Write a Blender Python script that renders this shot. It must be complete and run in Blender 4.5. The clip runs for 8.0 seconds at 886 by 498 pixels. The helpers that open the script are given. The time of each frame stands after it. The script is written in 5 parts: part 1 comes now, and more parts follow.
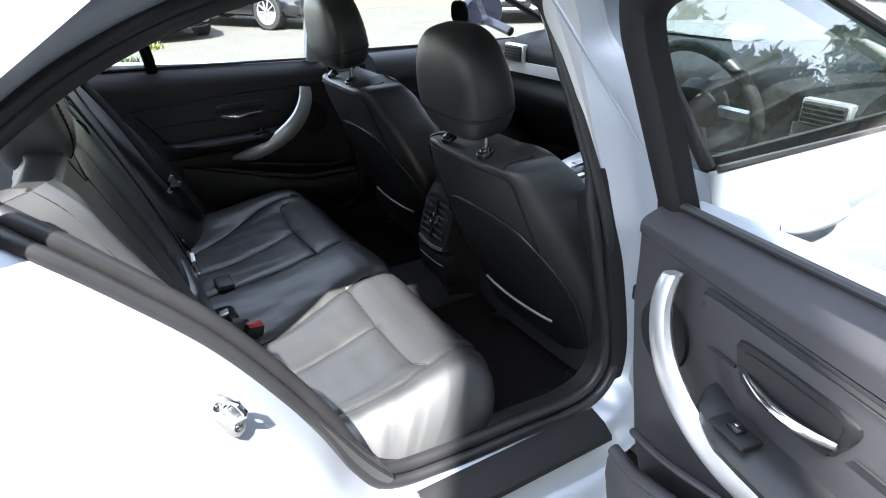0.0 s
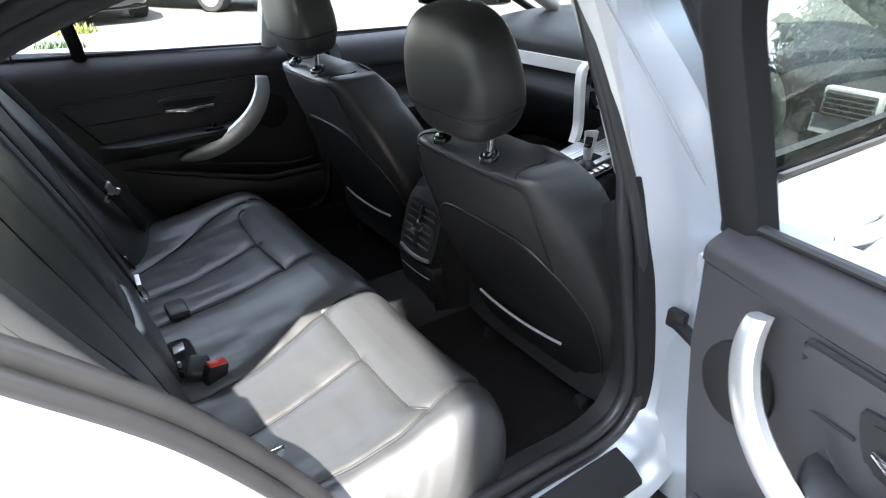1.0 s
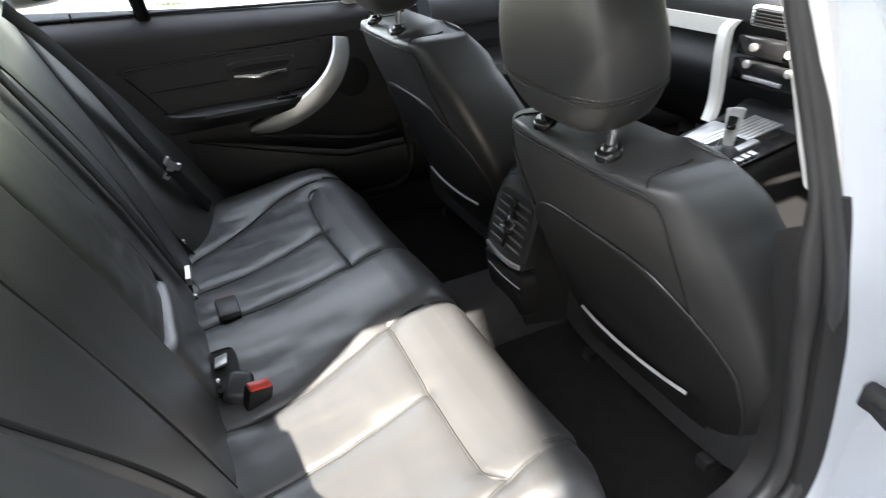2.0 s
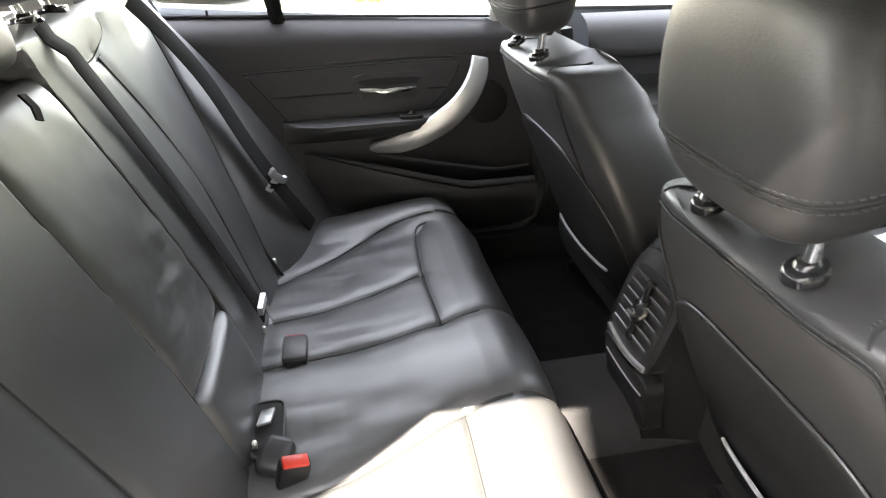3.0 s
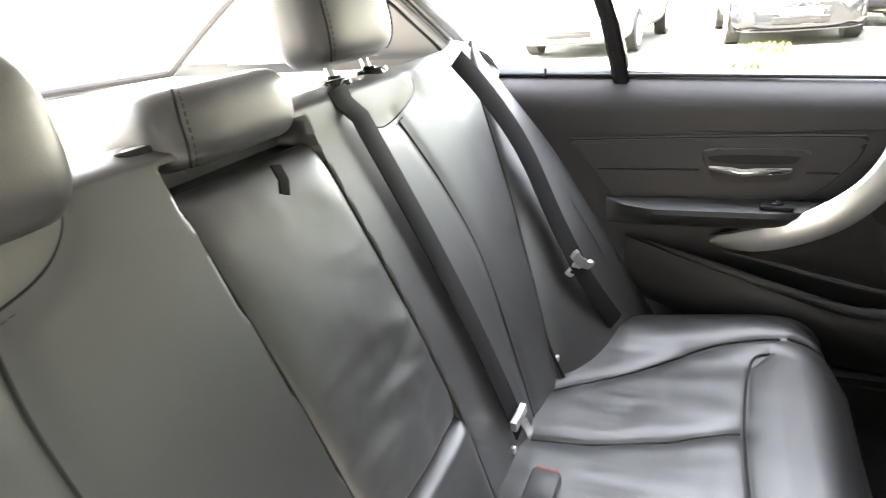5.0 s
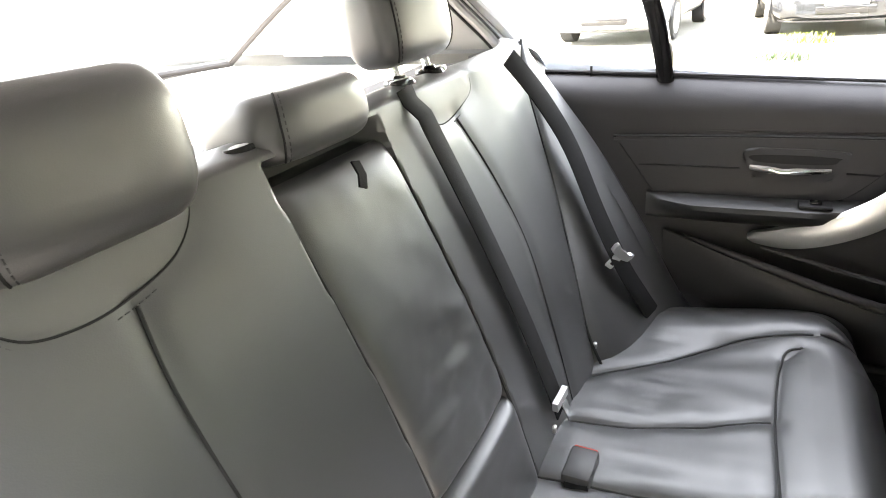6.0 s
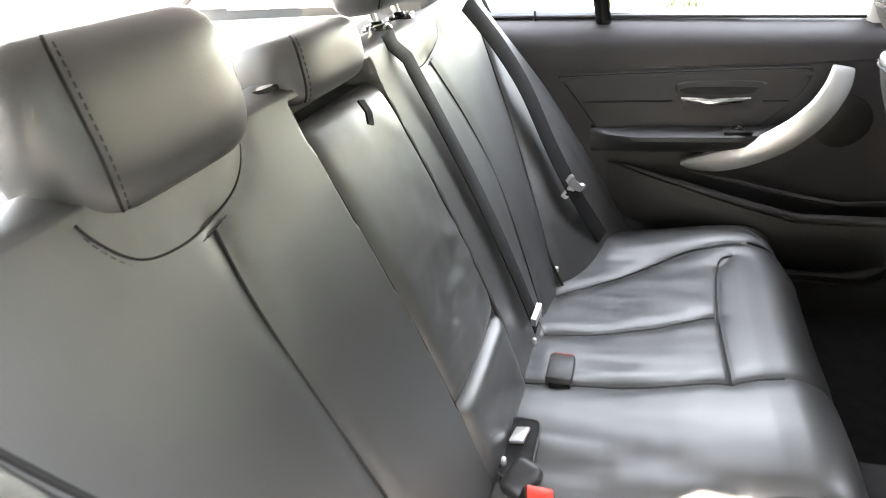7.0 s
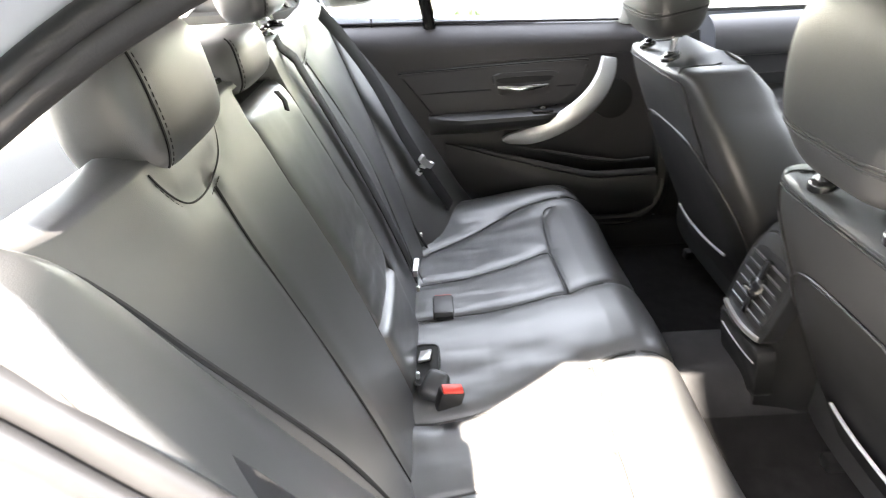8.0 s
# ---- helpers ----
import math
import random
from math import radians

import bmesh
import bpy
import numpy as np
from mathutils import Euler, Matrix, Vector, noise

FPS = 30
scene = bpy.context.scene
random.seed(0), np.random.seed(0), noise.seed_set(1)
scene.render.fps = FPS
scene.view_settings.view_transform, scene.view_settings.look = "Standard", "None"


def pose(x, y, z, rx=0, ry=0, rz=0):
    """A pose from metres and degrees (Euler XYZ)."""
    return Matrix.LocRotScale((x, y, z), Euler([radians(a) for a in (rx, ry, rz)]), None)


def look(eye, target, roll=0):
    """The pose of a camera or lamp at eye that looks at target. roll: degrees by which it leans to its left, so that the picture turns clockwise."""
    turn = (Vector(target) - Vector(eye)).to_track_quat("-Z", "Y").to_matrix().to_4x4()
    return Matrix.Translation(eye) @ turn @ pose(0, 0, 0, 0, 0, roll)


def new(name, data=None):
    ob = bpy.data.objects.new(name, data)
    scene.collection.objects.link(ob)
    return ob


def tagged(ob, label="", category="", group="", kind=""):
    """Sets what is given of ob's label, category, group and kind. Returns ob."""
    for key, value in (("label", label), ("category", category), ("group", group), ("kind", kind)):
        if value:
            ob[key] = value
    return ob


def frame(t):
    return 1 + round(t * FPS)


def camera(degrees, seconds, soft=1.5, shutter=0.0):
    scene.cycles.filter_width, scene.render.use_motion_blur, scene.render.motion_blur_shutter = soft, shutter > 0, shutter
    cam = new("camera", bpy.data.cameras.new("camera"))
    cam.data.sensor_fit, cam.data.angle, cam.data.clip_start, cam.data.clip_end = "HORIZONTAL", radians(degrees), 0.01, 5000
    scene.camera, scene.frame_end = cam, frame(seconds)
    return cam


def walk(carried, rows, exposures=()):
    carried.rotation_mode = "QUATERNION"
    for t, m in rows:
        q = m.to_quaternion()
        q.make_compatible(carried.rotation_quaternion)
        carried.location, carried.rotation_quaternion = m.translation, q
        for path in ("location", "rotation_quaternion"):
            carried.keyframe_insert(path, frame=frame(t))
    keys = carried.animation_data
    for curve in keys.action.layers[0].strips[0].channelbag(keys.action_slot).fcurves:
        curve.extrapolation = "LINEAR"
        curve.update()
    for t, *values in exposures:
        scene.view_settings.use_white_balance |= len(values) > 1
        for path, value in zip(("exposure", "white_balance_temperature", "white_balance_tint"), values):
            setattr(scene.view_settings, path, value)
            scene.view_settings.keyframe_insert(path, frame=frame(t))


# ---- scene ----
from mathutils.bvhtree import BVHTree

cam = camera(72.3, 8.0, soft=1.0, shutter=0.3)
PATH = [
    (0, (-0.145, -1.492, 1.306), (0.756, 0.059, 0.42), -1.1),
    (0.5, (-0.126, -1.398, 1.302), (0.804, 0.118, 0.387), -0.8),
    (1, (-0.104, -1.263, 1.279), (0.908, 0.188, 0.346), -0.5),
    (1.5, (-0.062, -1.145, 1.242), (0.935, 0.262, 0.228), 0.7),
    (2, (0.054, -1.03, 1.224), (0.769, 0.527, 0.193), -2.7),
    (2.2, (0.096, -0.99, 1.219), (0.697, 0.613, 0.186), -2.8),
    (3.3, (0.206, -0.746, 1.176), (0.431, 1.009, 0.245), -0.8),
    (3.5, (0.217, -0.689, 1.175), (0.386, 1.093, 0.283), -1.3),
    (4, (0.257, -0.581, 1.167), (0.148, 1.237, 0.339), -2.3),
    (4.5, (0.258, -0.533, 1.16), (-0.248, 1.236, 0.374), -3.8),
    (5, (0.265, -0.548, 1.162), (-0.526, 1.114, 0.38), -5.3),
    (5.2, (0.264, -0.563, 1.167), (-0.585, 1.074, 0.39), -5.5),
    (6.3, (0.24, -0.639, 1.202), (-0.602, 0.963, 0.35), -4.5),
    (6.5, (0.23, -0.657, 1.2), (-0.524, 0.968, 0.312), -4.3),
    (7, (0.184, -0.745, 1.202), (-0.419, 0.904, 0.245), -5.4),
    (7.5, (0.143, -0.872, 1.222), (-0.191, 0.847, 0.257), -3.4),
    (8, (0.088, -1.001, 1.236), (0.074, 0.748, 0.267), -3.4),
]
walk(cam, [(t, look(eye, target, roll)) for t, eye, target, roll in PATH],
     [(0, 3.3, 6400, 10), (0.5, 3.5, 6450, 10), (1.0, 3.8, 6600, 10), (1.5, 4.2, 6900, 10), (2.0, 4.35, 7300, 11), (2.4, 4.55, 7500, 12), (3.3, 5.7, 7900, 13), (4.2, 6.3, 8000, 13), (5.0, 5.9, 7900, 13), (6.5, 5.85, 7900, 13), (7.0, 6.0, 7800, 13), (7.5, 6.05, 7700, 13), (8.0, 5.85, 7600, 13)])

# ---- light ----
SUN = Vector((-0.49, -0.635, 1.0)).normalized()
world = bpy.data.worlds.new("sky")
scene.world = world
world.use_nodes = True
_n = world.node_tree.nodes
_sky = _n.new("ShaderNodeTexSky")
_sky.sky_type = "NISHITA"
_sky.sun_disc = False
_sky.dust_density = 0.4
_sky.sun_elevation = math.asin(SUN.z)
_sky.sun_rotation = math.atan2(SUN.x, SUN.y)
_haze = _n.new("ShaderNodeHueSaturation")
_haze.inputs["Saturation"].default_value = 0.5
world.node_tree.links.new(_sky.outputs[0], _haze.inputs["Color"])
world.node_tree.links.new(_haze.outputs[0], _n["Background"].inputs[0])
_n["Background"].inputs[1].default_value = 0.15
sun = new("sun", bpy.data.lights.new("sun", "SUN"))
sun.data.energy, sun.data.angle, sun.data.color = 3.1, radians(0.6), (1.0, 0.98, 0.95)
sun.matrix_world = look(SUN * 20, (0, 0, 0))


# ---- materials ----
def material(name, base, rough=0.5, metal=0.0, vary=0.15, scale=8.0, grain=300.0, bump=0.0, dist=0.001, coat=0.0, spec=0.5, rvary=0.1, sheen=0.0):
    """A surface with a large soft variation of colour and gloss and a fine relief, both in metres of the object's own space."""
    m = bpy.data.materials.new(name)
    m.use_nodes = True
    t = m.node_tree
    b = t.nodes["Principled BSDF"]
    co = t.nodes.new("ShaderNodeTexCoord")
    big = t.nodes.new("ShaderNodeTexNoise")
    big.inputs["Scale"].default_value, big.inputs["Detail"].default_value = scale, 4
    t.links.new(co.outputs["Object"], big.inputs["Vector"])
    mix = t.nodes.new("ShaderNodeMix")
    mix.data_type = "RGBA"
    mix.inputs[6].default_value = (*[c * (1 - vary) for c in base], 1)
    mix.inputs[7].default_value = (*[min(1, c * (1 + vary)) for c in base], 1)
    t.links.new(big.outputs["Fac"], mix.inputs[0])
    t.links.new(mix.outputs[2], b.inputs["Base Color"])
    mr = t.nodes.new("ShaderNodeMapRange")
    mr.inputs[3].default_value, mr.inputs[4].default_value = max(0.02, rough - rvary), min(1, rough + rvary)
    t.links.new(big.outputs["Fac"], mr.inputs[0])
    t.links.new(mr.outputs[0], b.inputs["Roughness"])
    b.inputs["Metallic"].default_value = metal
    b.inputs["Coat Weight"].default_value = coat
    b.inputs["Coat Roughness"].default_value = 0.03 if metal or rough < 0.3 else 0.38
    b.inputs["Specular IOR Level"].default_value = spec
    b.inputs["Sheen Weight"].default_value = sheen
    if bump:
        fine = t.nodes.new("ShaderNodeTexVoronoi")
        fine.inputs["Scale"].default_value = grain
        t.links.new(co.outputs["Object"], fine.inputs["Vector"])
        bp = t.nodes.new("ShaderNodeBump")
        bp.inputs["Strength"].default_value, bp.inputs["Distance"].default_value = bump, dist
        t.links.new(fine.outputs["Distance"], bp.inputs["Height"])
        t.links.new(bp.outputs[0], b.inputs["Normal"])
    return m


def glass(name, tint, least=0.08):
    """A thin pane: what lies behind it, dimmed by its tint, and a mirror image that grows as the view grazes it."""
    m = bpy.data.materials.new(name)
    m.use_nodes = True
    t = m.node_tree
    t.nodes.remove(t.nodes["Principled BSDF"])
    tr, gl, mx, lw, pw, ma = (t.nodes.new("ShaderNode" + k) for k in ("BsdfTransparent", "BsdfGlossy", "MixShader", "LayerWeight", "Math", "Math"))
    tr.inputs[0].default_value = (*tint, 1)
    gl.inputs["Roughness"].default_value = 0.01
    lw.inputs[0].default_value = 0.5
    pw.operation, pw.inputs[1].default_value = "POWER", 4.0
    ma.operation, ma.inputs[1].default_value, ma.inputs[2].default_value = "MULTIPLY_ADD", 1 - least, least
    t.links.new(lw.outputs["Facing"], pw.inputs[0])
    t.links.new(pw.outputs[0], ma.inputs[0])
    t.links.new(ma.outputs[0], mx.inputs[0])
    t.links.new(tr.outputs[0], mx.inputs[1])
    t.links.new(gl.outputs[0], mx.inputs[2])
    t.links.new(mx.outputs[0], t.nodes["Material Output"].inputs[0])
    return m


LEATHER = material("black leather", (0.029, 0.0295, 0.0300), 0.47, vary=0.12, scale=9, grain=850, bump=0.3, dist=0.0004, spec=0.85, coat=0.8, rvary=0.05)
LEATHER_SMOOTH = material("smooth black leather", (0.022, 0.0222, 0.0225), 0.46, vary=0.15, scale=6, grain=520, bump=0.3, dist=0.0005, spec=0.55, coat=0.12)
PLASTIC = material("black grained plastic", (0.013, 0.013, 0.0135), 0.55, vary=0.2, scale=7, grain=700, bump=0.25, dist=0.0004, spec=0.28)
DOOR_PLASTIC = material("soft dark door trim", (0.031, 0.0297, 0.0325), 0.5, vary=0.2, scale=6, grain=650, bump=0.3, dist=0.0004, spec=0.45)
GLOSS_BLACK = material("gloss black plastic", (0.012, 0.012, 0.013), 0.15, vary=0.2, rvary=0.05)
RUBBER = material("black rubber", (0.019, 0.019, 0.020), 0.45, vary=0.2, scale=20, grain=400, bump=0.15, dist=0.0004, spec=0.6)
# for sewn seams, and as painted shade in gaps, grooves and openings
SHADOW = material("near-black seams and shaded gaps", (0.006, 0.006, 0.006), 0.8)
STITCH = material("grey stitching", (0.040, 0.040, 0.041), 0.7)
GREY_PLASTIC = material("grey plastic", (0.05, 0.05, 0.051), 0.45, vary=0.15, scale=12, grain=700, bump=0.2, dist=0.0003)
STRAP_GREY = material("grey elastic", (0.36, 0.36, 0.36), 0.6, vary=0.1)
SLAT = material("satin grey slat", (0.11, 0.11, 0.113), 0.3, metal=0.5, vary=0.1, rvary=0.05)
VENT_GREY = material("dark satin plastic", (0.016, 0.016, 0.017), 0.32, vary=0.1, rvary=0.05)
PALE_TRIM = material("pale satin trim", (0.52, 0.51, 0.48), 0.45, vary=0.08, scale=10)
PILLAR = material("grey pillar trim", (0.48, 0.48, 0.47), 0.7, vary=0.06, scale=8, grain=800, bump=0.2, dist=0.0004, spec=0.2)
SEAM = material("seam crease", (0.016, 0.016, 0.016), 0.7)
SILVER = material("silver paint", (0.40, 0.43, 0.47), 0.30, metal=0.35, vary=0.04, scale=5, grain=3000, bump=0.04, dist=0.0002, coat=0.6, rvary=0.05)
ALU = material("brushed aluminium", (0.66, 0.66, 0.66), 0.38, metal=0.85, vary=0.06, scale=25, grain=900, bump=0.08, dist=0.0002)
CHROME = material("chrome", (0.8, 0.8, 0.8), 0.1, metal=1.0, vary=0.03, rvary=0.04)
BELT = material("woven black webbing", (0.010, 0.010, 0.0105), 0.8, vary=0.1, grain=900, bump=0.5, dist=0.0005, spec=0.2)
CARPET = material("charcoal carpet", (0.0150, 0.0146, 0.0146), 0.95, vary=0.35, scale=30, grain=650, bump=0.9, dist=0.002, spec=0.0)
TUNNEL_CLOTH = material("grey tunnel carpet", (0.032, 0.032, 0.033), 0.95, vary=0.2, scale=30, grain=700, bump=0.7, dist=0.0015, spec=0.0)
HEADLINER = material("grey headliner", (0.57, 0.57, 0.575), 0.9, vary=0.06, scale=6, grain=900, bump=0.3, dist=0.0006, spec=0.1)
SHELF = material("grey parcel shelf cloth", (0.11, 0.11, 0.112), 0.9, vary=0.1, scale=12, grain=900, bump=0.4, dist=0.0006, spec=0.1)
LATCH = material("polished steel", (0.85, 0.85, 0.86), 0.3, metal=0.6, vary=0.04)
RED = material("red plastic", (0.55, 0.035, 0.02), 0.35, vary=0.1)
GLASS = glass("clear glass", (0.92, 0.94, 0.93))
TINTED = glass("green tinted glass", (0.74, 0.85, 0.84), 0.16)


# ---- mesh helpers ----
def part(name, bm, mat, parent=None, label="", smooth=True, angle=40):
    """Links a bmesh, or (vertices, faces), as one mesh object under parent."""
    me = bpy.data.meshes.new(name)
    if isinstance(bm, tuple):
        me.from_pydata([tuple(v) for v in bm[0]], [], bm[1])
        bm = bmesh.new()
        bm.from_mesh(me)
    bmesh.ops.recalc_face_normals(bm, faces=bm.faces)
    bm.to_mesh(me)
    bm.free()
    if smooth:
        me.polygons.foreach_set("use_smooth", [True] * len(me.polygons))
        me.set_sharp_from_angle(angle=radians(angle))
    me.materials.append(mat)
    ob = new(name, me)
    if parent is not None:
        ob.parent = parent
    if label:
        tagged(ob, label)
    return ob


def thing(name, label, category, group="", kind=""):
    return tagged(new(name), label, category, group, kind)


def interp(x, xs, ys):
    return np.interp(x, xs, ys)


def smooth_path(pts, n, closed=False):
    """n points along a Catmull-Rom curve through pts."""
    p = np.array(pts, float)
    k = len(p)
    out = []
    spans = k if closed else k - 1
    for i in range(n):
        s = i * spans / n if closed else i * spans / (n - 1)
        a = min(int(s), spans - 1)
        f = s - a
        g = lambda j: p[j % k] if closed else p[min(max(j, 0), k - 1)]
        p0, p1, p2, p3 = g(a - 1), g(a), g(a + 1), g(a + 2)
        out.append(0.5 * (2 * p1 + (p2 - p0) * f + (2 * p0 - 5 * p1 + 4 * p2 - p3) * f * f + (3 * p1 - p0 - 3 * p2 + p3) * f ** 3))
    return np.array(out)


def loft(rings, closed_ring=True, closed_loft=False, caps=True):
    """(vertices, faces) through rings of equal length."""
    n, k = len(rings), len(rings[0])
    v = [tuple(p) for r in rings for p in r]
    f = []
    for i in range(n if closed_loft else n - 1):
        a, b = i * k, ((i + 1) % n) * k
        for j in range(k if closed_ring else k - 1):
            q = (j + 1) % k
            f.append((a + j, a + q, b + q, b + j))
    if caps and closed_ring and not closed_loft:
        f.append(tuple(range(k)))
        f.append(tuple(range((n - 1) * k, n * k)))
    return v, f


def tube(pts, r, n=10, closed=False, squash=1.0, up=(0, 0, 1)):
    """A round or flattened bar along pts; r may be a list."""
    p = np.array(pts, float)
    rings = []
    for i in range(len(p)):
        a = p[(i - 1) % len(p)] if (closed or i > 0) else p[i]
        b = p[(i + 1) % len(p)] if (closed or i < len(p) - 1) else p[i]
        d = Vector(b - a).normalized()
        u = Vector(up)
        u = (u - d * u.dot(d))
        u = u.normalized() if u.length > 1e-4 else d.orthogonal().normalized()
        w = d.cross(u)
        rr = r[i] if hasattr(r, "__len__") else r
        rings.append([Vector(p[i]) + (u * math.cos(t) * squash + w * math.sin(t)) * rr for t in np.linspace(0, 2 * math.pi, n, endpoint=False)])
    return loft(rings, closed_loft=closed)


def dashes(pts, r, step=.0075, fill=.6):
    """Short stitches along pts, all in one mesh."""
    p = np.array(pts, float)
    d = np.concatenate([[0], np.cumsum(np.linalg.norm(np.diff(p, axis=0), axis=1))])
    v, f = [], []
    for s0 in np.arange(0, d[-1] - step, step):
        ends = [np.array([np.interp(s, d, p[:, k]) for k in range(3)]) for s in (s0, s0 + step * fill)]
        a, b = tube(ends, r, 5, up=(1, .2, 0))
        f += [tuple(i + len(v) for i in q) for q in b]
        v += a
    return v, f


def strap(pts, width, thick, across):
    """A flat band along pts; across: the direction of its width."""
    rings = []
    p = np.array(pts, float)
    for i in range(len(p)):
        d = Vector(p[min(i + 1, len(p) - 1)] - p[max(i - 1, 0)]).normalized()
        a = Vector(across)
        a = (a - d * a.dot(d)).normalized()
        nrm = d.cross(a)
        c = Vector(p[i])
        rings.append([c + a * sx * width / 2 + nrm * sz * thick / 2 for sx, sz in ((-1, -.6), (-.96, -1), (.96, -1), (1, -.6), (1, .6), (.96, 1), (-.96, 1), (-1, .6))])
    return loft(rings)


def block(size, at=(0, 0, 0), bevel=0.004, m=None, seg=2):
    """A box with rounded edges, centred at the place at."""
    bm = bmesh.new()
    bmesh.ops.create_cube(bm, size=1)
    bmesh.ops.scale(bm, vec=size, verts=bm.verts)
    if bevel:
        bmesh.ops.bevel(bm, geom=bm.edges[:], offset=bevel, segments=seg, affect="EDGES", profile=0.5)
    mm = Matrix.Translation(at)
    if m is not None:
        mm = mm @ m
    bmesh.ops.transform(bm, matrix=mm, verts=bm.verts)
    return bm


def plate(outline, to_world, front, back, bevel=0.004, seg=2):
    """A flat piece with the outline (a, b) in its plane, from depth back to depth front, its front edge rounded."""
    bm = bmesh.new()
    lo = [bm.verts.new((a, b, back)) for a, b in outline]
    hi = [bm.verts.new((a, b, front)) for a, b in outline]
    k = len(outline)
    top = bm.faces.new(hi)
    bm.faces.new(lo[::-1])
    for i in range(k):
        bm.faces.new((lo[i], lo[(i + 1) % k], hi[(i + 1) % k], hi[i]))
    if bevel:
        bmesh.ops.bevel(bm, geom=list(top.edges), offset=bevel, segments=seg, affect="EDGES", profile=0.5)
    for v in bm.verts:
        v.co = to_world(v.co.x, v.co.y, v.co.z)
    return bm


def superround(n, ax, ay, e=3.0, cx=0.0, cy=0.0):
    t = np.linspace(0, 2 * math.pi, n, endpoint=False)
    return [(cx + ax * math.copysign(abs(math.cos(s)) ** (2 / e), math.cos(s)), cy + ay * math.copysign(abs(math.sin(s)) ** (2 / e), math.sin(s))) for s in t]


def seg_distance(px, py, pts):
    """How far the places (px, py) lie from the polyline pts."""
    best = np.full(px.shape, 9.0)
    for (ax, ay), (bx, by) in zip(pts[:-1], pts[1:]):
        dx, dy = bx - ax, by - ay
        t = np.clip(((px - ax) * dx + (py - ay) * dy) / (dx * dx + dy * dy), 0, 1)
        best = np.minimum(best, np.hypot(px - ax - t * dx, py - ay - t * dy))
    return best


def wavy(px, py, s, seed=0.0):
    return np.array([[noise.noise((a * s, b * s, seed)) for a, b in zip(r, q)] for r, q in zip(px, py)])


# ---- car body ----
car = thing("car", "silver saloon car with one rear door standing open", "car")
APERTURE = [(.565, -.60, 1.235), (.40, -.585, 1.288), (.20, -.575, 1.286), (.02, -.565, 1.250), (-.14, -.56, 1.186), (-.27, -.585, 1.108),
            (-.315, -.65, 1.065), (-.262, -.71, 1.035), (-.168, -.72, .942), (-.055, -.72, .808), (.058, -.72, .622), (.118, -.72, .49),
            (.175, -.72, .42), (.30, -.715, .392), (.50, -.71, .375), (.64, -.71, .368), (.725, -.71, .40), (.752, -.71, .50), (.715, -.702, .70), (.675, -.698, .85), (.61, -.64, 1.10)]
loop = smooth_path(APERTURE, 150, closed=True)
centre = np.array([.27, 0, .82])


def ring_out(off, dy, keep=None):
    """The aperture's loop, moved outwards in its plane by off and sideways by dy."""
    out = []
    k = len(loop)
    for i in range(k):
        d = loop[(i + 1) % k] - loop[i - 1]
        nx, nz = d[2], -d[0]
        l = math.hypot(nx, nz)
        nx, nz = nx / l, nz / l
        if (loop[i][0] - centre[0]) * nx + (loop[i][2] - centre[2]) * nz < 0:
            nx, nz = -nx, -nz
        out.append((loop[i][0] + nx * off, loop[i][1] + dy, loop[i][2] + nz * off))
    return out


def ring_in(off, dy):
    """As ring_out, with the sideways step fading out towards the roof, where the side leans in."""
    out = []
    for (x, y, z), (x0, y0, z0) in zip(ring_out(off, 0), loop):
        f = float(interp(z0, [1.02, 1.16], [1, .35]))
        out.append((x, y + dy * f, z))
    return out


def ring_lip(off, dy):
    """As ring_in, held back along the pillar between the doors, where the trim strip shows beside it."""
    out = []
    for p, q, c in zip(ring_in(off, dy), ring_in(0, 0), loop):
        k = 1 - .85 * float(interp(c[2], [.84, .93], [0, 1])) * float(interp(c[0], [.50, .57], [0, 1]))
        out.append(tuple(b + (a - b) * k for a, b in zip(p, q)))
    return out


def mirrored(vf):
    return [(x, -y, z) for x, y, z in vf[0]], vf[1]


_rings = [ring_in(.004, .004), ring_in(.012, -.014), ring_in(.030, -.05), ring_in(.050, -.075), ring_in(.075, -.085), ring_in(.092, -.105)]
part("door_jamb", loft(_rings, caps=False), SILVER, car, "silver painted door aperture")
part("aperture_trim", loft([[(x, y + (.045 if z < .88 else 0), z) for x, y, z in ring_lip(-.006, .022)], ring_lip(-.004, .02), ring_in(.006, .0)], caps=False), PLASTIC, car, "black inner flange of the aperture")
seal = part("door_seal", tube(ring_in(.004, -.006), .012, 10, closed=True, up=(0, 1, 0)), RUBBER, car, "black rubber door seal")
part("seal_lip", tube(ring_lip(-.012, .014), [.014 - .005 * float(interp(c[2], [.84, .93], [0, 1])) * float(interp(c[0], [.50, .57], [0, 1])) for c in loop], 10, closed=True, up=(0, 1, 0)), RUBBER, seal, "soft inner lip")
_w = [i for i in range(len(loop)) if loop[i][2] > .94 and loop[i][0] < .62 and i < 100]
_f = [i for i in range(len(loop)) if i not in _w]
_f = _f[_f.index(_w[-1] + 1):] + _f[:_f.index(_w[-1] + 1)]
part("door_seal", mirrored(tube([ring_in(.002, 0.0)[i] for i in _f], .013, 10, up=(0, 1, 0))), RUBBER, car, "black rubber door seal")
part("door_jamb", mirrored(loft([[r[i] for i in _f] for r in (ring_in(.0, .05), ring_in(.01, .0), ring_in(.05, -.03), ring_in(.092, -.10))], closed_ring=False)), PLASTIC, car, "black inner edge of the far aperture")


def far_side(u, h, k=0.0):
    """A place on the leaning far side of the cabin, k inwards."""
    return Vector((u, .806 - .40 * max(0, h - .93) - k, h))


